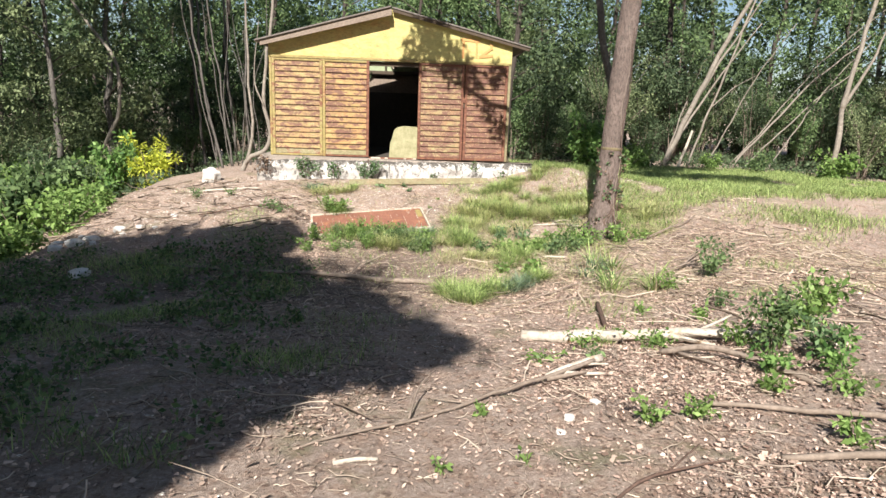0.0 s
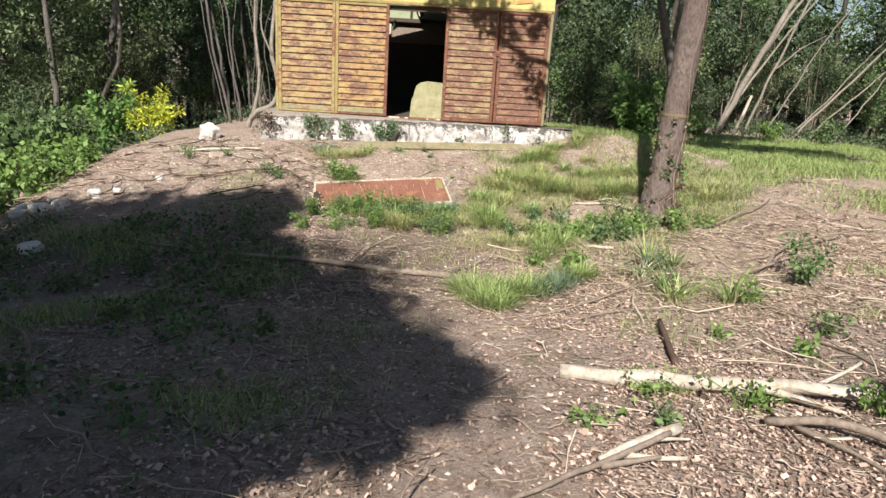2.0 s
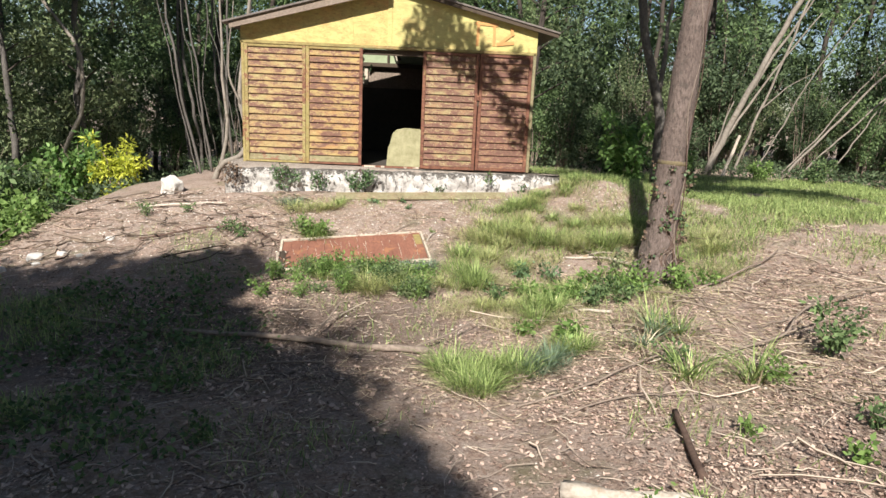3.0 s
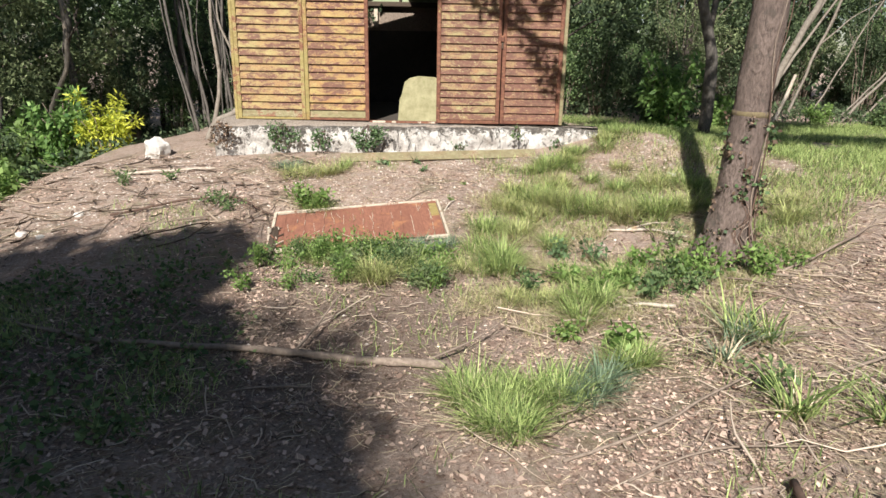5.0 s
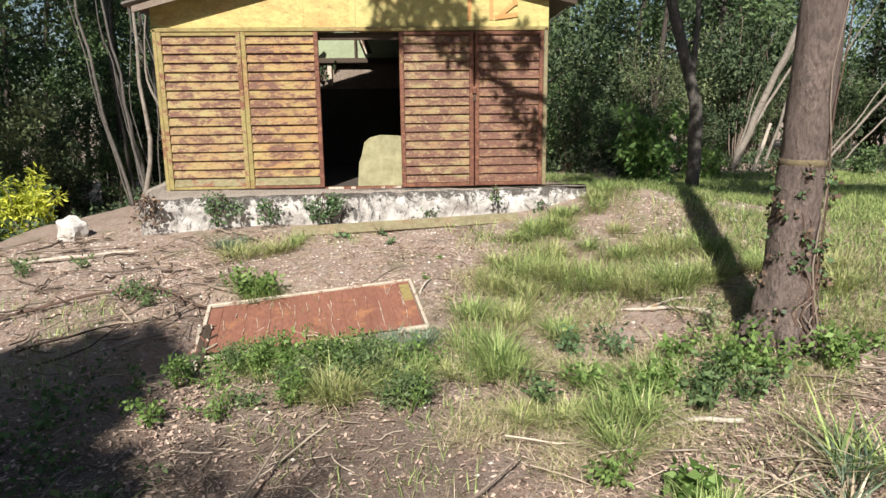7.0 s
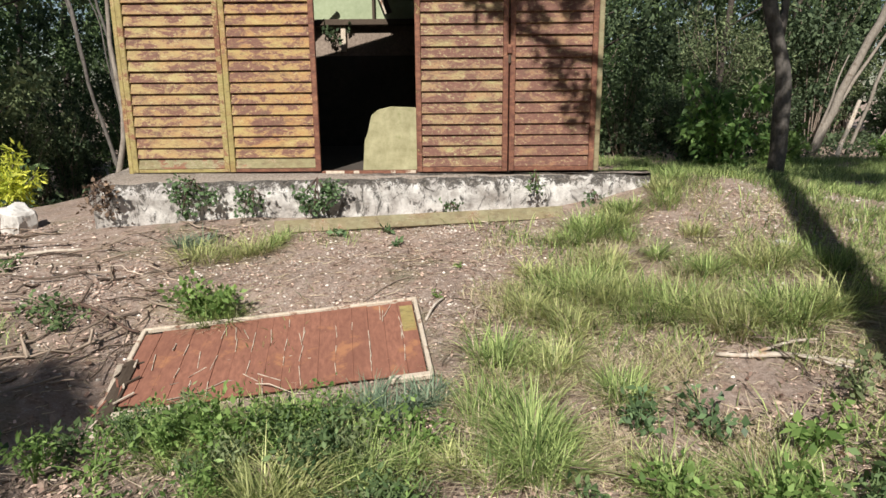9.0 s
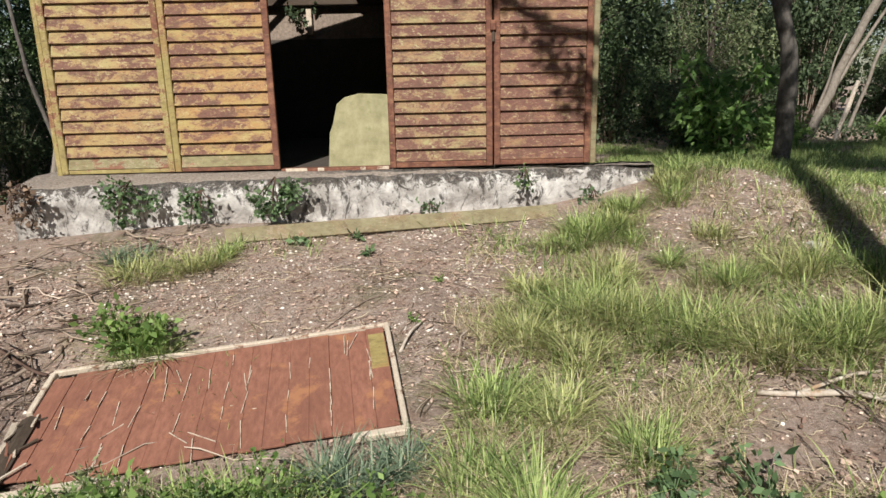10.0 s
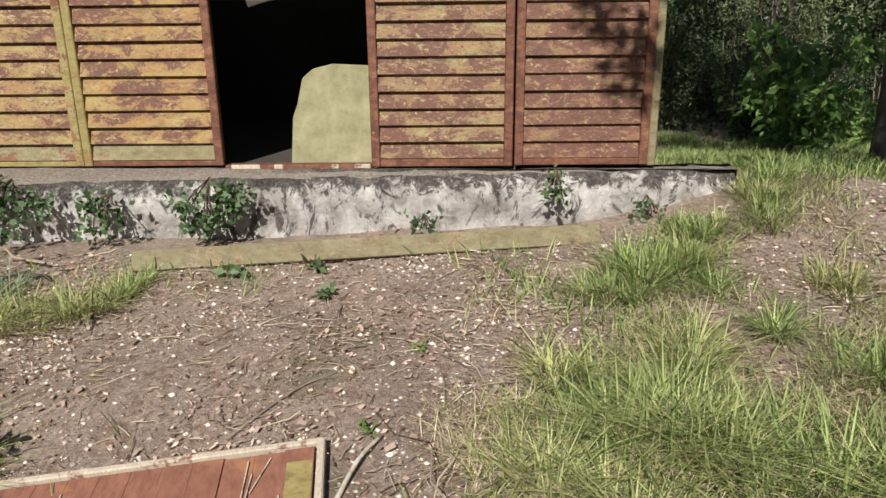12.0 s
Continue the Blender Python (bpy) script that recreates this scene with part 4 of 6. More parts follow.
stick("branch", "thin bleached stick beside the fallen door", "stick", [(0.54, 10.59, 0.0), (0.60, 10.75, 0.02), (0.67, 10.90, 0.0)], 0.010, 0.008, BLEACHED, seed=14)
stick("branch", "pale short stick in the grass", "stick", [(1.55, 9.73, 0.02), (1.72, 9.68, 0.01)], 0.014, 0.012, BLEACHED, seed=15)
stick("branch", "long arched dead branch on the bank", "branch", [(2.95, 6.69, 0.03), (3.4, 6.8, 0.05), (3.75, 6.95, 0.08), (4.2, 7.4, 0.14), (5.3, 7.95, 0.10)], 0.016, 0.012, GREY_STICK, [([(3.7, 6.95, 0.08), (4.2, 7.0, 0.16), (4.9, 7.3, 0.2)], 0.010, 0.005)], seed=16)
stick("branch", "dry branch on the bank", "branch", [(3.62, 8.57, 0.02), (4.3, 8.9, 0.08), (4.9, 9.35, 0.05)], 0.016, 0.010, GREY_STICK, seed=17)
stick("branch", "dead branch on the bare slope", "branch", [(-4.3, 12.6, 0.03), (-3.5, 12.35, 0.05), (-2.9, 12.2, 0.03)], 0.02, 0.014, GREY_STICK, seed=18)
stick("branch", "dead branch on the bare slope", "branch", [(-4.2, 12.25, 0.02), (-3.4, 12.0, 0.05), (-2.7, 12.05, 0.02)], 0.026, 0.012, BLEACHED, seed=19)
stick("branch", "dark dead branch on the bare slope", "branch", [(-3.4, 10.4, 0.02), (-2.7, 10.7, 0.05), (-2.0, 10.75, 0.05), (-1.55, 10.6, 0.04)], 0.02, 0.012, BROWN_STICK, seed=20)
stick("branch", "thin stick on the gravelly soil", "stick", [(0.05, 10.95, 0.01), (0.25, 11.2, 0.02), (0.42, 11.35, 0.01)], 0.010, 0.006, GREY_STICK, seed=21)
stick("branch", "thin pale stick near the path", "stick", [(-2.6, 5.2, 0.01), (-2.0, 5.0, 0.03), (-1.5, 4.7, 0.02)], 0.010, 0.006, GREY_STICK, seed=22)
stick("branch", "dead branch lying in the shade", "branch", [(-3.2, 5.6, 0.02), (-2.6, 5.0, 0.05), (-2.1, 4.2, 0.02)], 0.02, 0.012, GREY_STICK, seed=23)
stick("branch", "thin stick lying across leaf litter", "stick", [(1.5, 5.75, 0.02), (2.0, 5.95, 0.04), (2.6, 5.9, 0.02)], 0.010, 0.007, GREY_STICK, seed=24)
stick("branch", "crooked dead stick in the leaf litter", "stick", [(1.2, 6.0, 0.02), (1.8, 6.25, 0.03), (2.5, 6.7, 0.05), (3.0, 7.0, 0.03)], 0.014, 0.008, GREY_STICK, seed=25)


# ---- trees ----
def clumps_along(rng, points, n, spread, r0, r1):
    out, rad = [], []
    for _ in range(n):
        p = Vector(points[rng.integers(len(points))])
        out.append(p + Vector(rng.normal(size=3)) * spread)
        rad.append(rng.uniform(r0, r1))
    return out, rad


def leafy_mesh(name, seed, centres, radii, count, size, **kw):
    rng = np.random.default_rng(seed)
    v, f = leaf_arrays(rng, centres, radii, count, size, **kw)
    return faces_mesh(name, v, f)


# the big trunk by the clearing
TREE = Vector((3.27, 8.95, height(3.27, 8.95)))
tree = thing("tree", "tall brown-barked tree with ivy stems on its foot", "tree", TREE)
tp = curve_points([(0, 0, -0.15), (-0.02, 0, 0.3), (0.01, 0, 1.2), (0.06, 0, 2.6), (0.16, 0.05, 4.2), (0.25, 0.1, 6.0), (0.2, 0.2, 8.0), (0.3, 0.3, 11.0)], 90)
tr = [0.165 + 0.13 * math.exp(-max(0, p.z) * 3.2) - 0.006 * max(0, p.z) for p in tp]
link_mesh("trunk", poly_mesh("trunk", *tube(tp, tr, 40, 0.13, 2, 5.5)), BARK, tree)
rt = random.Random(31)
for k in range(5):
    a = k * 1.3 + 0.4
    rp_ = [Vector((math.cos(a) * d, math.sin(a) * d, z)) for d, z in ((0.18, 0.22), (0.30, 0.05), (0.42, -0.06))]
    link_mesh("root", poly_mesh("root", *tube(curve_points(rp_, 6), [0.10, 0.085, 0.07, 0.06, 0.05, 0.04, 0.03], 8, 0.3, k)), BARK, tree)
for k in range(20):
    a0, tw = rt.uniform(2.6, 6.4), rt.uniform(-1.2, 1.2)
    top = rt.choice((0.5, 0.6, 0.8, 1.1, 1.6, 3.2))
    pts = []
    for i in range(15):
        z = top * i / 14
        a = a0 + tw * i / 14 + 0.25 * math.sin(i * 1.1 + k)
        r = 0.165 + 0.13 * math.exp(-z * 3.2) - 0.006 * z + 0.004
        pts.append(Vector((0.035 * z + math.cos(a) * r, math.sin(a) * r, z)))
    link_mesh("ivy_stem", poly_mesh("ivy_stem", *tube(pts, [0.009 - 0.0004 * i for i in range(15)], 5)), (GREY_STICK, BROWN_STICK)[k % 2], tree, "thin ivy stem")
ic, ir = [], []
for k in range(60):
    z, a = rt.uniform(0.05, 1.3) ** 1.3, rt.uniform(2.2, 6.6)
    r = 0.19 + 0.13 * math.exp(-z * 3.2)
    ic.append((0.03 * z + math.cos(a) * r, math.sin(a) * r, z))
    ir.append(0.035)
link_mesh("withered_ivy", leafy_mesh("withered_ivy", 5, ic, ir, 320, 0.04, slim=0.9), LEAF_IVY, tree, "small ivy leaves")
link_mesh("withered_vine", leafy_mesh("withered_vine", 15, ic[:40], [0.05] * 40, 380, 0.04, slim=0.8), DRY_LEAF, tree, "withered brown vine leaves")
sleeve = [Vector((0.012 + 0.035 * (z - 1.2), 0, z)) for z in (1.40, 1.41, 1.43, 1.445, 1.455)]
link_mesh("paint_band", poly_mesh("paint_band", *tube(sleeve, [0.155, 0.1635, 0.164, 0.1635, 0.155], 32, 0.05, 2, 5.5)), plain("faded_yellow_band", (0.10, 0.075, 0.055), (0.31, 0.255, 0.13), 10, spot=(0.12, 0.09, 0.075)), tree, "faded yellow band round the trunk")
limbs = [((0.2, 0, 4.4), (-1.0, 0, 5.2), (-2.2, 0.1, 5.6), (-3.6, 0.1, 6.2)), ((0.2, 0, 5.0), (-0.8, 0.2, 5.2), (-1.9, 0.2, 5.0)), ((0.25, 0.1, 6.5), (1.5, 0.5, 7.6), (2.6, 0.8, 8.6)), ((0.2, 0.1, 7.5), (-1.2, -0.5, 8.6), (-2.0, -0.9, 9.6)), ((0.25, 0.2, 9), (0.4, 1.0, 10.5), (0.6, 1.4, 12))]
for k, q in enumerate(limbs):
    c = curve_points(q, 12, 0.1, k)
    link_mesh("limb", poly_mesh("limb", *tube(c, [0.09 - 0.006 * i for i in range(13)], 7, 0.1, k)), BARK, tree)
cc = [(-3.9, 0, 6.55, 0.28), (-3.5, 0.1, 6.85, 0.40), (-3.0, 0.1, 6.4, 0.35), (-2.65, 0, 6.15, 0.25), (-2.1, 0.1, 6.2, 0.22), (-2.2, 0.2, 5.3, 0.17), (-1.95, 0.2, 4.95, 0.22), (-2.4, 0.1, 5.6, 0.10)]
link_mesh("leaf_spray", leafy_mesh("leaf_spray", 6, [c[:3] for c in cc], [c[3] for c in cc], 1700, 0.13), LEAF_MID, tree)
# limbs and sprays out of view, added where their shade falls on eastern ground
east = [Vector((a, b, base_height(a, b))) + SUN_TO * (h / SUN_TO.z) - TREE for a, b, h in ((6.3, 15.3, 6.0), (7.3, 15.5, 6.3), (5.7, 16.2, 6.6), (8.3, 15.7, 6.6), (6.9, 16.6, 7.0), (9.2, 15.3, 6.4))]
for k, e in enumerate(east):
    c = curve_points([(0.2, 0.05, 4.6), (e.x * 0.5, e.y * 0.5, e.z * 0.5 + 2.7), tuple(e)], 10, 0.06, k + 20)
    link_mesh("limb", poly_mesh("limb", *tube(c, [0.06 - 0.005 * i for i in range(11)], 6, 0.1, k)), BARK, tree)
link_mesh("leaf_spray", leafy_mesh("leaf_spray", 16, east, [0.65, 0.75, 0.55, 0.8, 0.7, 0.75], 4200, 0.17), LEAF_MID, tree)
# unseen crown, made dense to darken the forest edge behind
cr, rr = clumps_along(np.random.default_rng(3), [(2.6, 0.8, 9.2), (1.2, 0.4, 8.8), (-1.6, -0.7, 10.2), (0.5, 1, 12), (3.2, 1.2, 10.5), (0.6, -0.6, 10.6), (2.0, -0.4, 10.4), (3.6, 0.4, 9.6), (1.6, 1.4, 11.4)], 20, 0.8, 0.5, 1.0)
link_mesh("crown", leafy_mesh("crown", 7, cr, rr, 9500, 0.2), LEAF_MID, tree)


def stem_tree(name, label, base, line, r0, r1, mat, crown=None, group="", sides=9, extra=(), seed=0, leaf=LEAF_MID, leaves=1200, size=0.12):
    t = thing(name, label, "tree", base, group)
    n = 18
    pts = curve_points(line, n, 0.06, seed)
    link_mesh("trunk", poly_mesh("trunk", *tube(pts, [r0 + (r1 - r0) * k / n for k in range(n + 1)], sides, 0.15, seed)), mat, t)
    for q, a in extra:
        e = curve_points(q, 10, 0.05, seed + 1)
        link_mesh("limb", poly_mesh("limb", *tube(e, [a * (1 - 0.07 * k) for k in range(11)], 6, 0.1, seed)), mat, t)
    if crown:
        link_mesh("crown", leafy_mesh("crown", seed + 11, [c[:3] for c in crown], [c[3] for c in crown], leaves, size), leaf, t)
    return t


def at_ground(x, y, down=0.08):
    return (x, y, height(x, y) - down)


stem_tree("tree", "slim grey-trunked tree at the forest edge", at_ground(5.62, 15.85), [(0, 0, 0), (0.0, 0, 0.7), (-0.05, 0, 1.3), (-0.12, 0, 1.8), (-0.36, 0, 2.5), (-0.62, 0, 3.4), (-0.9, 0, 5.0), (-0.9, 0, 7.5)], 0.125, 0.075, GREY_BARK,
          [(-0.9, 0, 7.5, 1.4), (0.4, 0.4, 8.2, 1.5), (0.0, -0.5, 6.8, 0.9)], extra=[([(-0.16, 0, 2.1), (-0.12, 0.05, 2.9), (-0.05, 0.1, 4.2), (0.2, 0.1, 6.0)], 0.06)], seed=40)
stem_tree("leaning_tree", "thick grey leaning trunk at the forest edge", at_ground(8.9, 21.0), [(0, 0, 0), (0.62, 0, 1.6), (1.35, 0, 3.4), (2.3, 0, 5.5), (3.3, 0, 7.6)], 0.095, 0.06, PALE_BARK,
          [(3.2, 0, 7.6, 1.4)], extra=[([(0.5, 0, 1.2), (0.95, 0.1, 1.9), (1.9, 0.1, 3.5), (2.9, 0.1, 4.9)], 0.05), ([(1.0, 0, 2.5), (1.75, 0, 3.9), (2.7, -0.1, 5.6)], 0.06), ([(0.05, 0, 0.2), (0.35, -0.05, 1.4), (0.62, 0, 2.3)], 0.04)], seed=41)
stem_tree("leaning_tree", "thin bleached leaning stem at the forest edge", at_ground(9.75, 21.0), [(0, 0, 0), (0.42, 0, 1.5), (0.95, 0, 3.2), (1.6, 0, 5.4), (2.0, 0, 6.6)], 0.04, 0.025, PALE_BARK, extra=[([(0.6, 0, 2.1), (1.2, 0, 2.7), (2.0, 0, 3.2)], 0.025)], seed=42)
stem_tree("stump", "short broken bleached stem at the forest edge", at_ground(9.3, 20.6), [(0, 0, 0), (0.12, 0, 0.5), (0.28, 0, 1.0), (0.36, 0, 1.3)], 0.05, 0.04, BLEACHED, seed=43)
for k, (bx, by, tx, tz, r) in enumerate(((11.1, 20.8, 4.4, 4.7, 0.05), (11.6, 21.0, 4.2, 3.9, 0.035), (11.3, 21.3, 4.8, 5.6, 0.03), (12.3, 20.6, 3.0, 4.4, 0.03), (10.6, 21.5, 2.6, 5.0, 0.03))):
    stem_tree("leaning_tree", "bare pale stem leaning far over", at_ground(bx, by), [(0, 0, 0), (tx * 0.3, 0, tz * 0.34), (tx * 0.6, 0, tz * 0.68), (tx, 0, tz)], r * 0.75, r * 0.45, PALE_BARK, group="leaning bare stems", seed=50 + k)
stem_tree("tree", "forked slim pale tree at the forest edge", at_ground(12.6, 17.5), [(0, 0, 0), (0.0, 0, 1.5), (0.05, 0, 2.6), (0.35, 0, 4.5), (0.6, 0, 6.5)], 0.085, 0.05, PALE_BARK, [(0.3, 0, 7, 1.2)], extra=[([(0.05, 0, 2.2), (0.6, 0, 3.4), (1.1, 0, 5.0)], 0.06)], seed=60)
stem_tree("sapling", "slender crooked pale sapling above the bushes", at_ground(-8.26, 17.5), [(-0.1, 0, 0), (0, 0, 0.5), (0.23, 0, 1.7), (0.66, 0, 2.7), (0.62, 0, 3.9), (0.05, 0, 4.7), (-0.5, 0, 5.6), (-0.8, 0, 6.8)], 0.06, 0.03, PALE_BARK, [(-0.6, 0, 6.6, 0.8), (0.9, 0.3, 4.4, 0.4)], seed=61, leaves=500)
for k, (bx, by, mx, tx, r) in enumerate(((-4.88, 17.5, -0.44, -0.72, 0.06), (-4.60, 17.5, -0.28, -0.52, 0.05), (-4.16, 17.6, -0.11, -0.10, 0.055), (-4.75, 17.8, -0.30, -0.62, 0.025), (-4.52, 17.9, -0.42, -0.30, 0.022), (-4.35, 17.4, 0.10, -0.30, 0.022), (-5.15, 18.0, -0.40, -0.75, 0.03), (-4.05, 18.1, -0.35, -0.62, 0.025), (-3.75, 17.2, -0.25, 0.12, 0.02))):
    stem_tree("tree", "thin pale stem standing beside the shed", at_ground(bx, by), [(0, 0, 0), (mx * 0.45, 0, 0.9), (mx, 0, 1.9), ((mx + tx) / 2 + 0.04, 0, 2.8), (tx, 0.05, 3.6), (tx * 1.35, 0.2, 5.6), (tx * 1.4, 0.3, 7.6)], r * 0.58, r * 0.36, GREY_BARK, [(tx * 1.4, 0.2, 7.4, 0.9)], "thin stems beside the shed", seed=110 + k, leaves=400)
for k, (bx, by, lean, r) in enumerate(((-6.1, 21.5, -0.5, 0.06), (-5.6, 21.9, -0.3, 0.05), (-6.8, 22.5, -0.3, 0.06))):
    stem_tree("tree", "thin pale stem in the forest beside the shed", at_ground(bx, by), [(0, 0, 0), (lean * 0.4, 0, 1.6), (lean, 0, 3.4), (lean * 1.1, 0, 5.2), (lean * 1.5, 0.3, 8.5)], r * 0.8, r * 0.5, GREY_BARK, [(lean * 1.4, 0.2, 8.2, 1.3)], "thin stems beside the shed", seed=70 + k, leaves=900)
stem_tree("tree", "pale twisted tree growing against the shed corner", at_ground(-3.42, 14.5), [(-0.25, 0, 0), (-0.1, 0, 0.35), (0.28, 0, 0.52), (0.42, 0, 0.9), (0.30, 0, 1.6), (0.30, 0.2, 2.4), (0.42, 0.3, 3.4), (0.5, 0.3, 5.2)], 0.06, 0.03, PALE_BARK, [(0.4, 0.3, 5.6, 1.0)],
          extra=[([(-0.12, 0, 0.2), (0.0, 0.1, 1.0), (-0.08, 0.2, 2.0), (-0.15, 0.3, 3.6), (-0.1, 0.3, 5.0)], 0.045), ([(0.30, 0, 1.5), (0.1, 0, 2.2), (0.2, 0, 3.4)], 0.025)], seed=80)

# the tall trees behind, whose shade lies over the clearing
SHADE = ((-5.4, 8.2, 1.5), (-3.7, 8.3, 1.35), (-2.6, 8.5, 0.95), (-4.9, 6.2, 1.8), (-2.6, 6.6, 1.5), (-1.75, 7.3, 0.6), (-3.6, 4.4, 1.8), (-1.3, 5.2, 1.25), (-0.2, 4.9, 0.6), (-2.15, 3.4, 1.1), (-0.9, 4.0, 0.75), (-0.05, 4.3, 0.42), (0.42, 4.62, 0.28), (-4.2, 2.4, 1.7), (-2.3, 2.6, 0.95), (-1.15, 3.2, 0.6), (-1.5, 2.45, 0.6), (-3.0, 1.6, 0.7), (-7.0, 7.2, 1.8), (-6.4, 4.6, 1.9), (-2.0, 9.45, 0.42), (-1.95, 8.75, 0.45), (-2.9, 7.6, 0.9), (-1.9, 6.5, 0.9), (-1.0, 6.2, 0.5), (-4.6, 0.8, 1.2), (-6.5, 2.2, 2.0), (-9.0, 6.0, 2.4), (-9.0, 2.5, 2.4))
for k, (tx, ty, pick) in enumerate(((-3.0, -5.5, lambda s: s[0] > -3.2), (-6.8, -5.0, lambda s: s[0] <= -3.2))):
    t = thing("tree", "tall leafy tree behind the clearing", "tree", at_ground(tx, ty, 0.1), "tall trees behind the clearing")
    bz = height(tx, ty)
    cs = []
    for j, s in enumerate(SHADE):
        if pick(s):
            h = 8.0 + 1.5 * math.sin(j * 2.3)
            cs.append((Vector((s[0], s[1], base_height(s[0], s[1]))) + SUN_TO * (h / SUN_TO.z) - Vector((tx, ty, bz)), s[2]))
    top = sum((c for c, _ in cs), Vector()) / len(cs)
    pts = curve_points([(0, 0, 0), (0.1, 0.1, 2.5), (top.x * 0.5, top.y * 0.5, top.z * 0.7), tuple(top)], 16, 0.1, k)
    link_mesh("trunk", poly_mesh("trunk", *tube(pts, [0.24 - 0.012 * i for i in range(17)], 12, 0.15, k)), BARK, t)
    for c, r in cs:
        q = curve_points([tuple(pts[9]), tuple((pts[12] + c) / 2 + Vector((0, 0, -0.3))), tuple(c)], 8)
        link_mesh("limb", poly_mesh("limb", *tube(q, [0.07 - 0.007 * i for i in range(9)], 6)), BARK, t)
    link_mesh("crown", leafy_mesh("crown", 90 + k, [c for c, _ in cs], [r for _, r in cs], 46000, 0.24, slim=0.65), LEAF_DARK, t)
    if k == 0:
        sprays = ((-1.25, 7.6, 0.5), (-0.65, 7.35, 0.45), (-0.1, 7.95, 0.22), (-0.25, 7.5, 0.3), (-0.25, 6.85, 0.45), (-0.8, 8.0, 0.25), (0.05, 6.1, 0.45), (0.35, 5.2, 0.45), (0.6, 4.5, 0.4), (-1.5, 9.0, 0.35), (-1.7, 9.9, 0.3))
        ends = [Vector((a, b, base_height(a, b))) + SUN_TO * (9.5 / SUN_TO.z) - Vector((tx, ty, bz)) for a, b, _ in sprays]
        for e in ends:
            q = curve_points([tuple(top), tuple((top + e) / 2 + Vector((0, 0, 0.3))), tuple(e)], 8)
            link_mesh("limb", poly_mesh("limb", *tube(q, [0.02 - 0.0015 * i for i in range(9)], 5)), BARK, t)
        link_mesh("sparse_foliage", leafy_mesh("sparse_foliage", 98, ends, [s[2] for s in sprays], 1700, 0.12, slim=0.6), LEAF_MID, t)


# unseen trees added beside the clearing; their crowns keep the western forest dark
rng_west = np.random.default_rng(71)
for k, (tx, ty, x0, x1) in enumerate(((-13.0, 4.6, -8.4, -4.3), (-15.6, 7.2, -13.5, -8.4))):
    t = thing("tree", "unseen tree added beside the clearing to shade the western forest", "tree", at_ground(tx, ty, 0.1), "tall trees behind the clearing")
    bz = height(tx, ty)
    cs = []
    for j in range(17):
        aim = Vector((rng_west.uniform(x0, x1), rng_west.uniform(19.0, 22.5), rng_west.uniform(2.2, 7.5)))
        cs.append((aim + SUN_TO * ((rng_west.uniform(12.5, 15.5) - aim.z) / SUN_TO.z) - Vector((tx, ty, bz)), rng_west.uniform(0.9, 1.4)))
    top = sum((c for c, _ in cs), Vector()) / len(cs)
    pts = curve_points([(0, 0, 0), (0.1, 0.1, 3.0), (top.x * 0.5, top.y * 0.5, top.z * 0.65), tuple(top)], 16, 0.1, k + 5)
    link_mesh("trunk", poly_mesh("trunk", *tube(pts, [0.26 - 0.013 * i for i in range(17)], 12, 0.15, k + 5)), BARK, t)
    for c, r in cs:
        q = curve_points([tuple(pts[9]), tuple((pts[12] + c) / 2 + Vector((0, 0, -0.3))), tuple(c)], 8)
        link_mesh("limb", poly_mesh("limb", *tube(q, [0.07 - 0.007 * i for i in range(9)], 6)), BARK, t)
    link_mesh("crown", leafy_mesh("crown", 96 + k, [c for c, _ in cs], [r for _, r in cs], 14000, 0.24, slim=0.65), LEAF_MID, t)


# ---- forest ----
def forest_tree(kind):
    """One slim forest tree with an open crown; built once, then copied."""
    rng = np.random.default_rng(200 + kind)
    t = thing("tree", "slim forest tree with an open leafy crown", "tree", (0, -60 - kind * 5, 0), "forest trees")
    hgt = 7.5 + 1.3 * kind
    lean = rng.uniform(-0.8, 0.8)
    pts = curve_points([(0, 0, -0.1), (lean * 0.2, 0.1, hgt * 0.3), (lean * 0.6, 0, hgt * 0.65), (lean, 0.1, hgt)], 14, 0.15, kind)
    link_mesh("trunk", poly_mesh("trunk", *tube(pts, [0.12 - 0.006 * i for i in range(15)], 8, 0.15, kind)), (DARK_BARK, GREY_BARK, DARK_BARK, DARK_BARK)[kind % 4], t)
    cs, rs = [], []
    for j in range(9):
        p = pts[3 + j]
        a = rng.uniform(0, 6.28)
        e = p + Vector((math.cos(a), math.sin(a), 0.5)) * rng.uniform(0.8, 1.9)
        q = curve_points([tuple(p), tuple((p + e) / 2 + Vector((0, 0, 0.1))), tuple(e)], 6)
        link_mesh("limb", poly_mesh("limb", *tube(q, [0.03 - 0.003 * i for i in range(7)], 5)), DARK_BARK, t)
        for _ in range(3):
            cs.append(e + Vector(rng.normal(size=3)) * 0.45)
            rs.append(rng.uniform(0.3, 0.75))
    link_mesh("crown", leafy_mesh("crown", 300 + kind, cs, rs, 4600, 0.14), (LEAF_MID, LEAF_OLIVE, LEAF_DARK, LEAF_MID)[kind % 4], t)
    return t


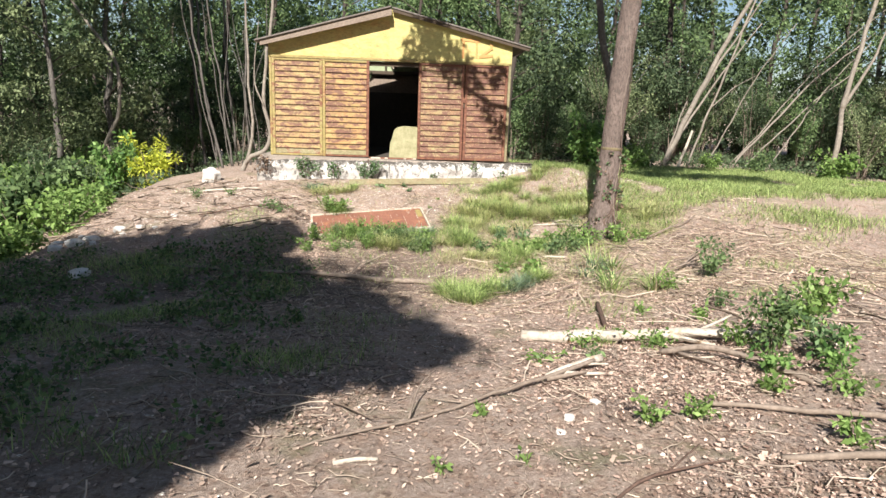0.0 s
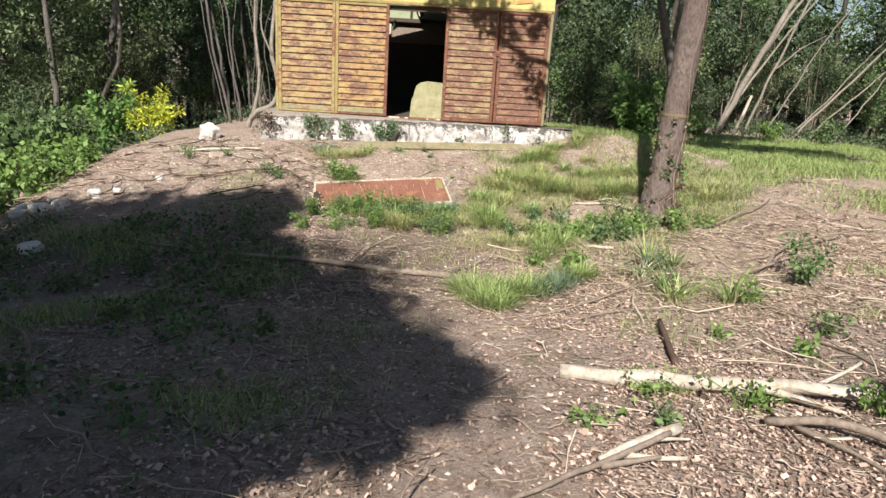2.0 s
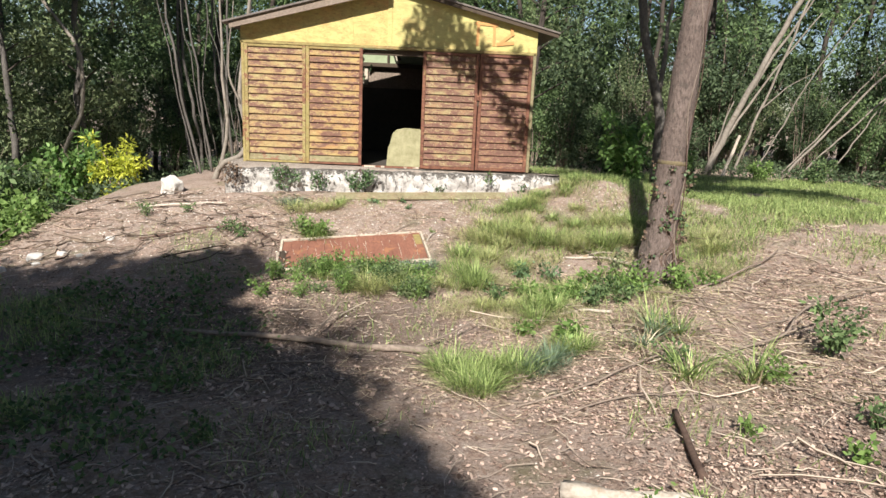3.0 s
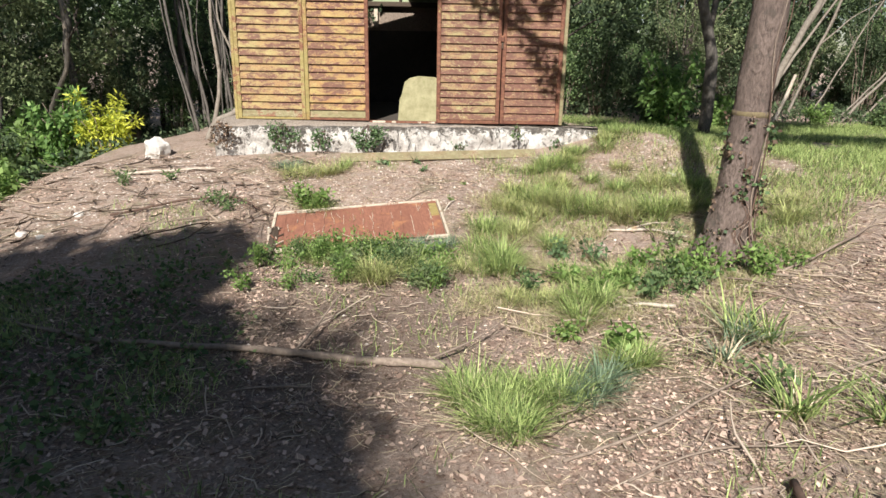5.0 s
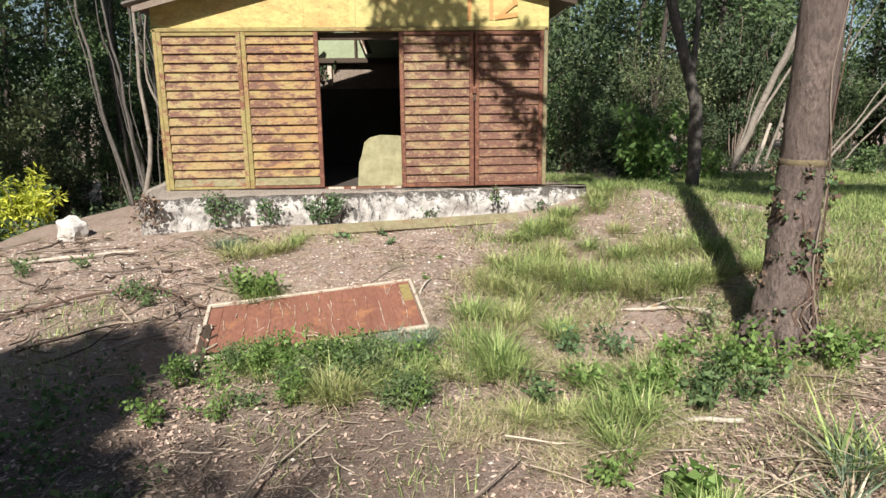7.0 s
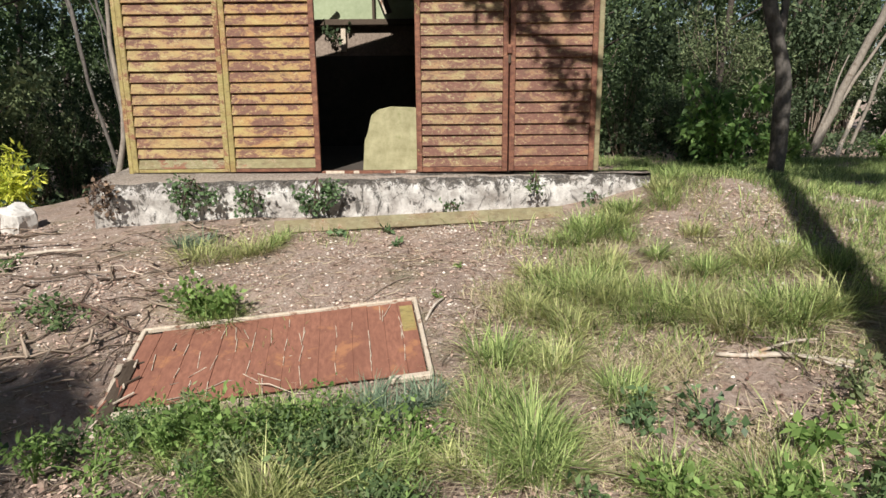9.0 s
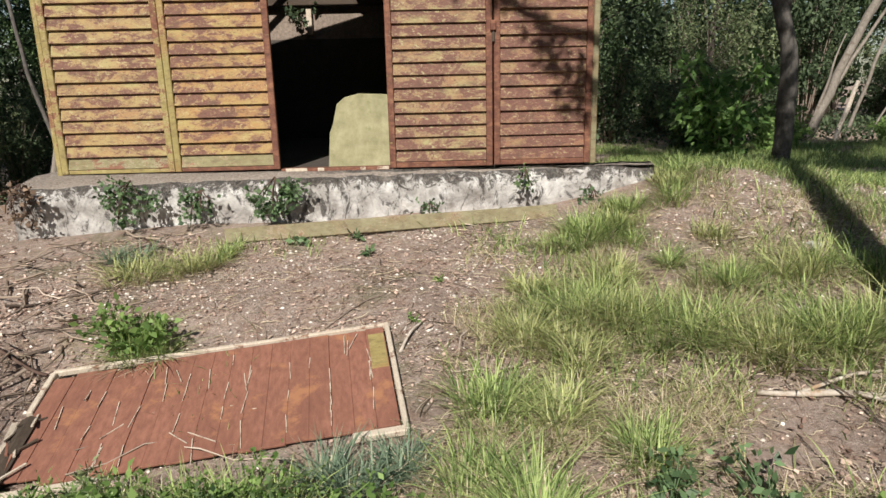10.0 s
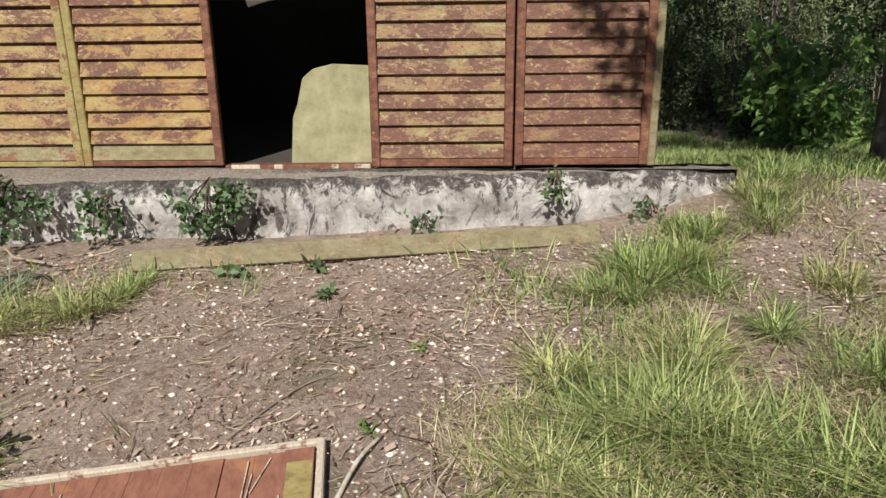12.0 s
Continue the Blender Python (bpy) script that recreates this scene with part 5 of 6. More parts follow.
def bush(name, label, seed, wide, tall, mat, leaves, size, stems=7, slim=0.45, group="", twig=GREY_STICK):
    rng = np.random.default_rng(seed)
    t = thing(name, label, "bush", (0, -90 - seed * 0.1, 0), group)
    cs, rs = [], []
    pieces = []
    for j in range(stems):
        a = rng.uniform(0, 6.28)
        e = Vector((math.cos(a) * wide * rng.uniform(0.2, 0.9), math.sin(a) * wide * rng.uniform(0.2, 0.9), tall * rng.uniform(0.55, 1.0)))
        q = curve_points([(e.x * 0.1, e.y * 0.1, -0.05), (e.x * 0.4, e.y * 0.4, e.z * 0.6), tuple(e)], 7, 0.08, seed + j)
        pieces.append(tube(q, [0.018 - 0.0018 * i for i in range(8)], 5))
        for i in (2, 4, 5, 7):
            cs.append(q[i] + Vector(rng.normal(size=3)) * wide * 0.12)
            rs.append(wide * rng.uniform(0.13, 0.32))
    link_mesh("stalk", poly_mesh("stalk", *merge(pieces)), twig, t)
    link_mesh("foliage", leafy_mesh("foliage", seed + 1, cs, rs, leaves, size, slim=slim), mat, t)
    return t


kinds = [forest_tree(k) for k in range(4)]
shrubs = [bush("shrub", "dense dark green shrub in the forest", 400, 1.3, 2.6, LEAF_DARK, 3600, 0.09, 9, group="forest shrubs"), bush("shrub", "olive-leaved shrub in the forest", 420, 1.4, 3.0, LEAF_OLIVE, 3600, 0.08, 9, group="forest shrubs"),
          bush("shrub", "mid-green leafy shrub in the forest", 440, 1.2, 2.2, LEAF_MID, 3400, 0.08, 8, group="forest shrubs"), bush("shrub", "tall twiggy dark shrub in the forest", 460, 1.2, 4.2, LEAF_DARK, 3800, 0.10, 10, group="forest shrubs")]


def in_forest(x, y):
    if x < -0.62 * (y + 1.1) - 2.0:
        return False
    if y > 19.3 + 0.2 * abs(x):
        return True
    if x < -6.9 + 0.28 * (y - 10) and y > 7:
        return y < 14 or x < -5.6 - 0.1 * (y - 14) or y > 18.6
    if x > 5.0:
        return y > (20.4 if x < 10 else 20.4 - 0.55 * (x - 10)) and y > 14.5
    return False


rf = random.Random(77)
used_kind = [0] * 8


def place(src, i, m):
    """The first use moves the pattern itself, later uses copy it."""
    if used_kind[i]:
        return copy_thing(src, m)
    used_kind[i] = 1
    src.matrix_world = m
    return src


made, tries, spots = 0, 0, []
while made < 74 and tries < 5000:
    tries += 1
    x, y = rf.uniform(-22, 24), rf.uniform(2, 36)
    if not in_forest(x, y) or any((x - a) ** 2 + (y - b) ** 2 < 2.4 for a, b in spots):
        continue
    if x < -2 and y < 13 or -7.8 < x < -3.2 and y < 21 or 7.2 < x < 13.5 and y < 22.4 or y < 18.5 and -0.49 < (x - 0.1) / (y + 1.1) < -0.39:
        continue
    if y > 20 and 0.235 < (x - 0.1) / (y + 1) < 0.265:
        continue
    spots.append((x, y))
    k = rf.randrange(4)
    s = rf.uniform(0.8, 1.25)
    turn = (rf.uniform(-4, 4), rf.uniform(-4, 4), rf.uniform(0, 360))
    if y < 20 and -0.70 < (x - 0.1) / (y + 1.1) < -0.56:
        made += 1
        continue
    o = place(kinds[k], k, pose(x, y, height(x, y) - 0.05, *turn))
    o.scale = (s, s, s)
    made += 1
# extra trees, never in view, added in the west to hold back sun and sky
for x, y in ((-15.2, 3.0), (-15.8, 6.0), (-16.4, 10.4), (-13.0, 13.2), (-15.5, 4.5), (-16.5, 8.0)):
    o = copy_thing(kinds[rf.randrange(4)], pose(x, y, height(x, y) - 0.05, 0, 0, rf.uniform(0, 360)))
    o.scale = (1.35, 1.35, 1.25)
made, tries, spots = 0, 0, []
while made < 165 and tries < 9000:
    tries += 1
    x, y = rf.uniform(-18, 22), rf.uniform(3, 30)
    if not in_forest(x, y) or any((x - a) ** 2 + (y - b) ** 2 < 0.9 for a, b in spots):
        continue
    if (-7.8 < x < -3.2 and y < 22.8) or (7.2 < x < 13.5 and y < 22.2) or (y < 18.3 and -0.49 < (x - 0.1) / (y + 1.1) < -0.39):
        continue
    spots.append((x, y))
    k = rf.randrange(4)
    s = rf.uniform(0.7, 1.2)
    o = place(shrubs[k], 4 + k, pose(x, y, height(x, y) - 0.05, 0, 0, rf.uniform(0, 360)))
    o.scale = (s, s, s * rf.uniform(0.85, 1.25))
    made += 1

def far_woods():
    """The closed wall of leaves deep in the forest, and unseen leaves that block sky light."""
    rng = np.random.default_rng(990)
    cs, rs = [], []
    for k in range(420):
        a = radians(rng.uniform(-30, 205))
        d = rng.uniform(27, 36)
        x, y = math.cos(a) * d, 9 + math.sin(a) * d * 0.85
        up = 6.5 * rng.random() ** 1.3
        if 0.2 < x / (y + 1) < 0.3:
            up *= 0.6
        cs.append((x, y, rng.uniform(-0.5, 1.0) + up))
        rs.append((1.7, 1.7, 1.3))
    # from here on unseen clumps behind the camera and at the sides, against sky light
    for k in range(260):
        a = radians(rng.uniform(200, 332))
        d = rng.uniform(23, 30)
        cs.append((math.cos(a) * d, 8 + math.sin(a) * d, rng.uniform(0, 7.5)))
        rs.append((1.8, 1.8, 1.4))
    for k in range(120):
        cs.append((rng.choice((-1, 1)) * rng.uniform(18, 22), rng.uniform(-6, 20), rng.uniform(0, 7.0)))
        rs.append((1.8, 1.8, 1.4))
    v, f = leaf_arrays(rng, cs, rs, 95000, 0.34, 0.6)
    tagged(link_mesh("far_woods", faces_mesh("far_woods", v, f), LEAF_DARK), "dense dark green foliage deep in the forest and unseen behind the clearing", "woods", kind="stuff")


far_woods()

# bushes that can be told apart
yb = bush("bush", "bright yellow-leaved bush below the slope", 500, 0.60, 1.35, LEAF_YELLOW, 2300, 0.12, 14, 0.3)
yb.location = at_ground(-6.5, 16.6, 0.05)
yb.scale = (1.1, 1.1, 1.05)
gb = bush("bush", "lush green bush beside the yellow one", 510, 0.7, 1.5, LEAF_VIVID, 1700, 0.12, 10)
gb.location = at_ground(-7.25, 16.4)
gb.scale = (1.1, 1.1, 1.2)
gb = bush("bush", "leafy bright green shrub at the forest edge", 520, 0.95, 1.9, LEAF_VIVID, 1900, 0.16, 13)
gb.location = at_ground(5.45, 17.3)
gb.scale = (0.85, 0.85, 0.9)
low = bush("bush", "low broad-leaved green bush on the bank", 530, 0.8, 0.85, LEAF_BRIGHT, 1300, 0.12, 9, 0.6, "bank bushes")
low2 = bush("bush", "low dark green bush on the bank", 540, 0.75, 0.95, LEAF_MID, 1300, 0.11, 9, 0.6, "bank bushes")
for k, (x, y, s) in enumerate(((-6.9, 11.2, 1.0), (-7.6, 12.3, 1.2), (-6.6, 12.9, 0.9), (-7.9, 10.2, 1.1), (-7.3, 14.2, 1.1), (-8.6, 11.6, 1.3), (-8.8, 13.6, 1.3), (-8.2, 15.4, 1.2), (-9.6, 12.6, 1.5), (-7.0, 10.0, 0.8), (-9.2, 15.6, 1.4), (-6.2, 11.9, 0.8), (-5.9, 10.9, 0.7), (-7.2, 13.2, 1.2), (-7.9, 14.6, 1.3), (-8.8, 16.6, 1.5), (-7.6, 18.0, 1.3), (-10.2, 14.2, 1.6), (-6.4, 9.6, 0.8), (-7.7, 9.0, 1.0), (7.4, 19.4, 0.8), (7.9, 20.6, 0.6), (10.3, 20.2, 0.55), (11.4, 19.4, 0.7), (12.6, 17.4, 0.9), (13.8, 16.4, 1.0), (6.9, 18.6, 0.7), (5.6, 19.2, 0.9))):
    m = pose(x, y, height(x, y) - 0.05, 0, 0, k * 47)
    src = (low, low2)[k % 2 if k < 2 or x > 0 else k % 3 == 1]
    o = copy_thing(src, m) if k > 1 else src
    o.matrix_world = m
    o.scale = (s, s, s)


# ---- small plants ----
def weed(name, label, x, y, wide, tall, mat, leaves, size, seed, slim=0.55, group="weeds"):
    rng = np.random.default_rng(seed)
    t = thing(name, label, "plant", at_ground(x, y, 0.01), group)
    cs, rs = [], []
    for j in range(6):
        a = rng.uniform(0, 6.28)
        e = Vector((math.cos(a) * wide * rng.uniform(0.2, 0.8), math.sin(a) * wide * rng.uniform(0.2, 0.8), tall * rng.uniform(0.5, 1)))
        q = curve_points([(0, 0, 0), (e.x * 0.4, e.y * 0.4, e.z * 0.6), tuple(e)], 5)
        link_mesh("stalk", poly_mesh("stalk", *tube(q, [0.004] * 6, 4)), mat, t)
        cs += [q[2], q[4], q[5]]
        rs += [wide * 0.35] * 3
    link_mesh("foliage", leafy_mesh("foliage", seed + 1, cs, rs, leaves, size, slim=slim, droop=0.1, flat=0.6), mat, t)
    return t


for k, (x, y, w, h, mat, n, s) in enumerate((
        (3.86, 6.5, 0.36, 0.42, LEAF_MID, 420, 0.05), (2.85, 3.75, 0.25, 0.25, LEAF_BRIGHT, 120, 0.045), (2.92, 3.42, 0.27, 0.60, LEAF_MID, 330, 0.05), (3.1, 3.62, 0.26, 0.50, LEAF_BRIGHT, 260, 0.05), (3.2, 3.3, 0.26, 0.42, LEAF_IVY, 260, 0.05), (3.5, 3.9, 0.3, 0.36, LEAF_BRIGHT, 160, 0.05), (2.75, 3.1, 0.26, 0.2, LEAF_VIVID, 150, 0.05), (3.15, 2.95, 0.3, 0.25, LEAF_VIVID, 170, 0.05),
        (2.15, 8.62, 0.30, 0.24, LEAF_BRIGHT, 200, 0.05), (2.45, 8.5, 0.32, 0.26, LEAF_MID, 220, 0.05), (2.75, 8.62, 0.3, 0.24, LEAF_BRIGHT, 190, 0.045), (2.0, 8.35, 0.28, 0.22, LEAF_BRIGHT, 190, 0.048), (2.6, 8.2, 0.3, 0.22, LEAF_MID, 180, 0.048), (2.95, 8.9, 0.26, 0.2, LEAF_BRIGHT, 140, 0.045), (2.9, 9.35, 0.2, 0.3, LEAF_OLIVE, 90, 0.05), (3.98, 4.5, 0.35, 0.4, LEAF_BRIGHT, 200, 0.07),
        (1.6, 2.45, 0.16, 0.16, LEAF_BRIGHT, 80, 0.042), (1.9, 2.45, 0.18, 0.15, LEAF_BRIGHT, 90, 0.042), (2.55, 1.95, 0.16, 0.14, LEAF_BRIGHT, 70, 0.05), (0.36, 2.0, 0.06, 0.07, LEAF_BRIGHT, 22, 0.04), (0.83, 2.12, 0.06, 0.06, LEAF_BRIGHT, 18, 0.04), (0.66, 2.78, 0.08, 0.12, LEAF_BRIGHT, 30, 0.045),
        (2.96, 2.6, 0.20, 0.16, LEAF_BRIGHT, 100, 0.042), (2.5, 2.75, 0.18, 0.14, LEAF_BRIGHT, 70, 0.05), (1.75, 4.35, 0.30, 0.16, LEAF_BRIGHT, 130, 0.042), (2.2, 4.0, 0.30, 0.18, LEAF_BRIGHT, 150, 0.042), (1.3, 3.9, 0.22, 0.1, LEAF_BRIGHT, 60, 0.05), (1.7, 3.85, 0.16, 0.1, LEAF_MID, 50, 0.05),
        (-1.29, 8.42, 0.20, 0.24, LEAF_BRIGHT, 110, 0.042), (-3.84, 11.7, 0.24, 0.26, LEAF_MID, 130, 0.042), (-2.25, 10.7, 0.30, 0.2, LEAF_MID, 130, 0.042), (-3.2, 11.7, 0.18, 0.16, LEAF_MID, 70, 0.05), (-2.0, 10.45, 0.26, 0.2, LEAF_MID, 120, 0.042),
        (2.06, 9.2, 0.30, 0.24, LEAF_IVY, 110, 0.055), (1.7, 9.3, 0.24, 0.2, LEAF_IVY, 90, 0.055), (2.5, 9.0, 0.28, 0.24, LEAF_BRIGHT, 110, 0.06), (2.95, 8.55, 0.34, 0.28, LEAF_BRIGHT, 280, 0.05), (3.4, 8.45, 0.36, 0.30, LEAF_BRIGHT, 300, 0.05), (3.75, 8.7, 0.25, 0.18, LEAF_BRIGHT, 110, 0.05),
        (-1.1, 10.78, 0.36, 0.3, LEAF_BRIGHT, 460, 0.05), (-0.8, 9.2, 0.30, 0.26, LEAF_MID, 200, 0.042), (-0.2, 9.15, 0.32, 0.28, LEAF_BRIGHT, 240, 0.042), (0.3, 9.25, 0.28, 0.24, LEAF_BRIGHT, 200, 0.042), (-1.2, 9.15, 0.22, 0.2, LEAF_MID, 110, 0.05), (1.9, 7.35, 0.22, 0.26, LEAF_BRIGHT, 120, 0.07),
        (-0.5, 9.1, 0.30, 0.3, LEAF_BRIGHT, 240, 0.06), (0.05, 8.95, 0.28, 0.28, LEAF_MID, 220, 0.055), (0.5, 9.15, 0.26, 0.24, LEAF_BRIGHT, 200, 0.05), (-1.0, 8.9, 0.28, 0.22, LEAF_BRIGHT, 180, 0.05), (-0.1, 9.35, 0.26, 0.3, LEAF_BRIGHT, 200, 0.05), (0.25, 8.6, 0.22, 0.2, LEAF_MID, 120, 0.05), (-0.7, 8.6, 0.22, 0.18, LEAF_MID, 100, 0.05),
        (1.3, 8.55, 0.24, 0.2, LEAF_MID, 130, 0.05), (1.75, 8.75, 0.26, 0.22, LEAF_BRIGHT, 150, 0.05), (2.3, 8.2, 0.26, 0.2, LEAF_MID, 140, 0.05), (1.5, 7.6, 0.2, 0.18, LEAF_BRIGHT, 100, 0.05), (2.6, 6.6, 0.2, 0.22, LEAF_MID, 90, 0.05), (3.2, 6.0, 0.2, 0.2, LEAF_BRIGHT, 100, 0.05), (3.4, 5.2, 0.22, 0.18, LEAF_MID, 110, 0.05), (2.6, 5.3, 0.16, 0.14, LEAF_BRIGHT, 60, 0.05), (3.0, 4.8, 0.18, 0.16, LEAF_BRIGHT, 80, 0.05),
        (-2.2, 5.6, 0.28, 0.16, LEAF_MID, 130, 0.045), (-3.1, 6.4, 0.3, 0.18, LEAF_MID, 140, 0.045), (-1.4, 6.2, 0.26, 0.16, LEAF_MID, 110, 0.045), (-2.6, 7.0, 0.28, 0.16, LEAF_MID, 120, 0.045), (-0.9, 5.4, 0.22, 0.14, LEAF_MID, 90, 0.045), (-3.6, 5.2, 0.3, 0.18, LEAF_MID, 130, 0.045),
        (0.2, 12.1, 0.09, 0.07, LEAF_IVY, 26, 0.05), (0.8, 11.55, 0.07, 0.05, LEAF_BRIGHT, 14, 0.04), (0.62, 10.95, 0.06, 0.06, LEAF_BRIGHT, 14, 0.04), (-0.35, 12.32, 0.10, 0.10, LEAF_IVY, 18, 0.07), (0.12, 12.42, 0.09, 0.07, LEAF_IVY, 26, 0.06))):
    if -1.3 < x < 0.6 and 8.5 < y < 9.4:
        n, s, h = int(n * 1.2), s * 0.68, h * 0.85
    weed("weed", "small leafy green weed growing in the soil", x, y, w, h, mat, n, s, 600 + k * 3)


rw = random.Random(19)
for k in range(20):
    wx, wy = rw.uniform(-1.3, 0.62), rw.uniform(8.45, 9.5)
    weed("weed", "leafy green weed crowding the edge of the fallen door", wx, wy, rw.uniform(0.16, 0.26), rw.uniform(0.2, 0.36), (LEAF_BRIGHT, LEAF_MID, LEAF_BRIGHT, LEAF_OLIVE)[k % 4], rw.randrange(200, 300), rw.uniform(0.024, 0.040), 1700 + k * 3, rw.uniform(0.28, 0.45), "weeds by the fallen door")


def creeper(x, w, h, seed, mat=LEAF_IVY, top=-0.06, n=220):
    u = (x + 2.92) / 5.82
    yf = 12.56 + 0.46 * max(0, u) ** 0.7
    t = thing("creeper", "dark green creeper hanging over the concrete foundation", "plant", (x, yf - 0.02, top), "foundation creepers")
    rng = np.random.default_rng(seed)
    cs = [(rng.uniform(-w, w), rng.uniform(-0.06, 0.02), -rng.uniform(0, h)) for _ in range(14)]
    for c in cs[:7]:
        link_mesh("stalk", poly_mesh("stalk", *tube(curve_points([(0, 0.05, 0.03), (c[0] * 0.6, c[1] - 0.02, c[2] * 0.5), c], 5), [0.005] * 6, 4)), BROWN_STICK, t)
    link_mesh("foliage", leafy_mesh("foliage", seed + 1, cs, [0.09] * 14, int(n * 1.5), 0.045, slim=0.8), mat, t)


creeper(-1.86, 0.22, 0.32, 700)
creeper(-1.27, 0.15, 0.24, 710, top=-0.16, n=110)
creeper(-0.63, 0.22, 0.30, 720, n=260)
creeper(-2.75, 0.14, 0.30, 730, DRY_LEAF, n=110)
creeper(1.62, 0.06, 0.16, 740, LEAF_MID, -0.0, 34)
creeper(2.25, 0.07, 0.10, 750, LEAF_IVY, -0.2, 30)
creeper(0.75, 0.08, 0.05, 760, LEAF_IVY, -0.33, 36)


# ---- grass ----
def tuft(x, y, r, h, n, mat, seed, width=0.006, label="tuft of long green grass", straw=0.4):
    rng = np.random.default_rng(seed)
    t = thing("grass_tuft", label, "grass", (x, y, 0), "grass tufts")
    hearts = [(0, 0)] + [(r * 0.75 * math.sqrt(q) * math.cos(a), r * 0.75 * math.sqrt(q) * math.sin(a)) for a, q in zip(rng.random(5) * 6.283, rng.random(5))]

    def stand(k, tall, lean, curl, spread):
        vs, fs, at = [], [], 0
        for i, (cx, cy) in enumerate(hearts):
            m = max(4, int(k / len(hearts) * (1.8 if i == 0 else 0.84)))
            a, d = rng.random(m) * 6.283, r * 0.32 * np.sqrt(rng.random(m))
            roots = [(math.cos(p) * q, math.sin(p) * q, height(x + cx + math.cos(p) * q, y + cy + math.sin(p) * q) - 0.01) for p, q in zip(a, d)]
            v, f = blades(rng, roots, tall * rng.uniform(0.75, 1.15), width, lean, curl, spread)
            vs.append(v + np.array([cx, cy, 0]))
            fs.append(f + at)
            at += len(v)
        return np.concatenate(vs), np.concatenate(fs)

    fall = 0.65 if y < 10.2 else 0.75
    v, f = stand(n * (1.5 if y < 10.2 else 1.9), h * (0.76 if y < 10.2 else 0.92), 0.8 * fall + 0.12, 1.9 * fall, 0.45)
    link_mesh("foliage", faces_mesh("foliage", v, f), mat, t)
    v, f = stand(n * straw * 0.8, h * 0.5, 1.4, 2.0, 0.5)
    link_mesh("dry_foliage", faces_mesh("dry_foliage", v, f), STRAW, t, "dry straw-coloured blades")


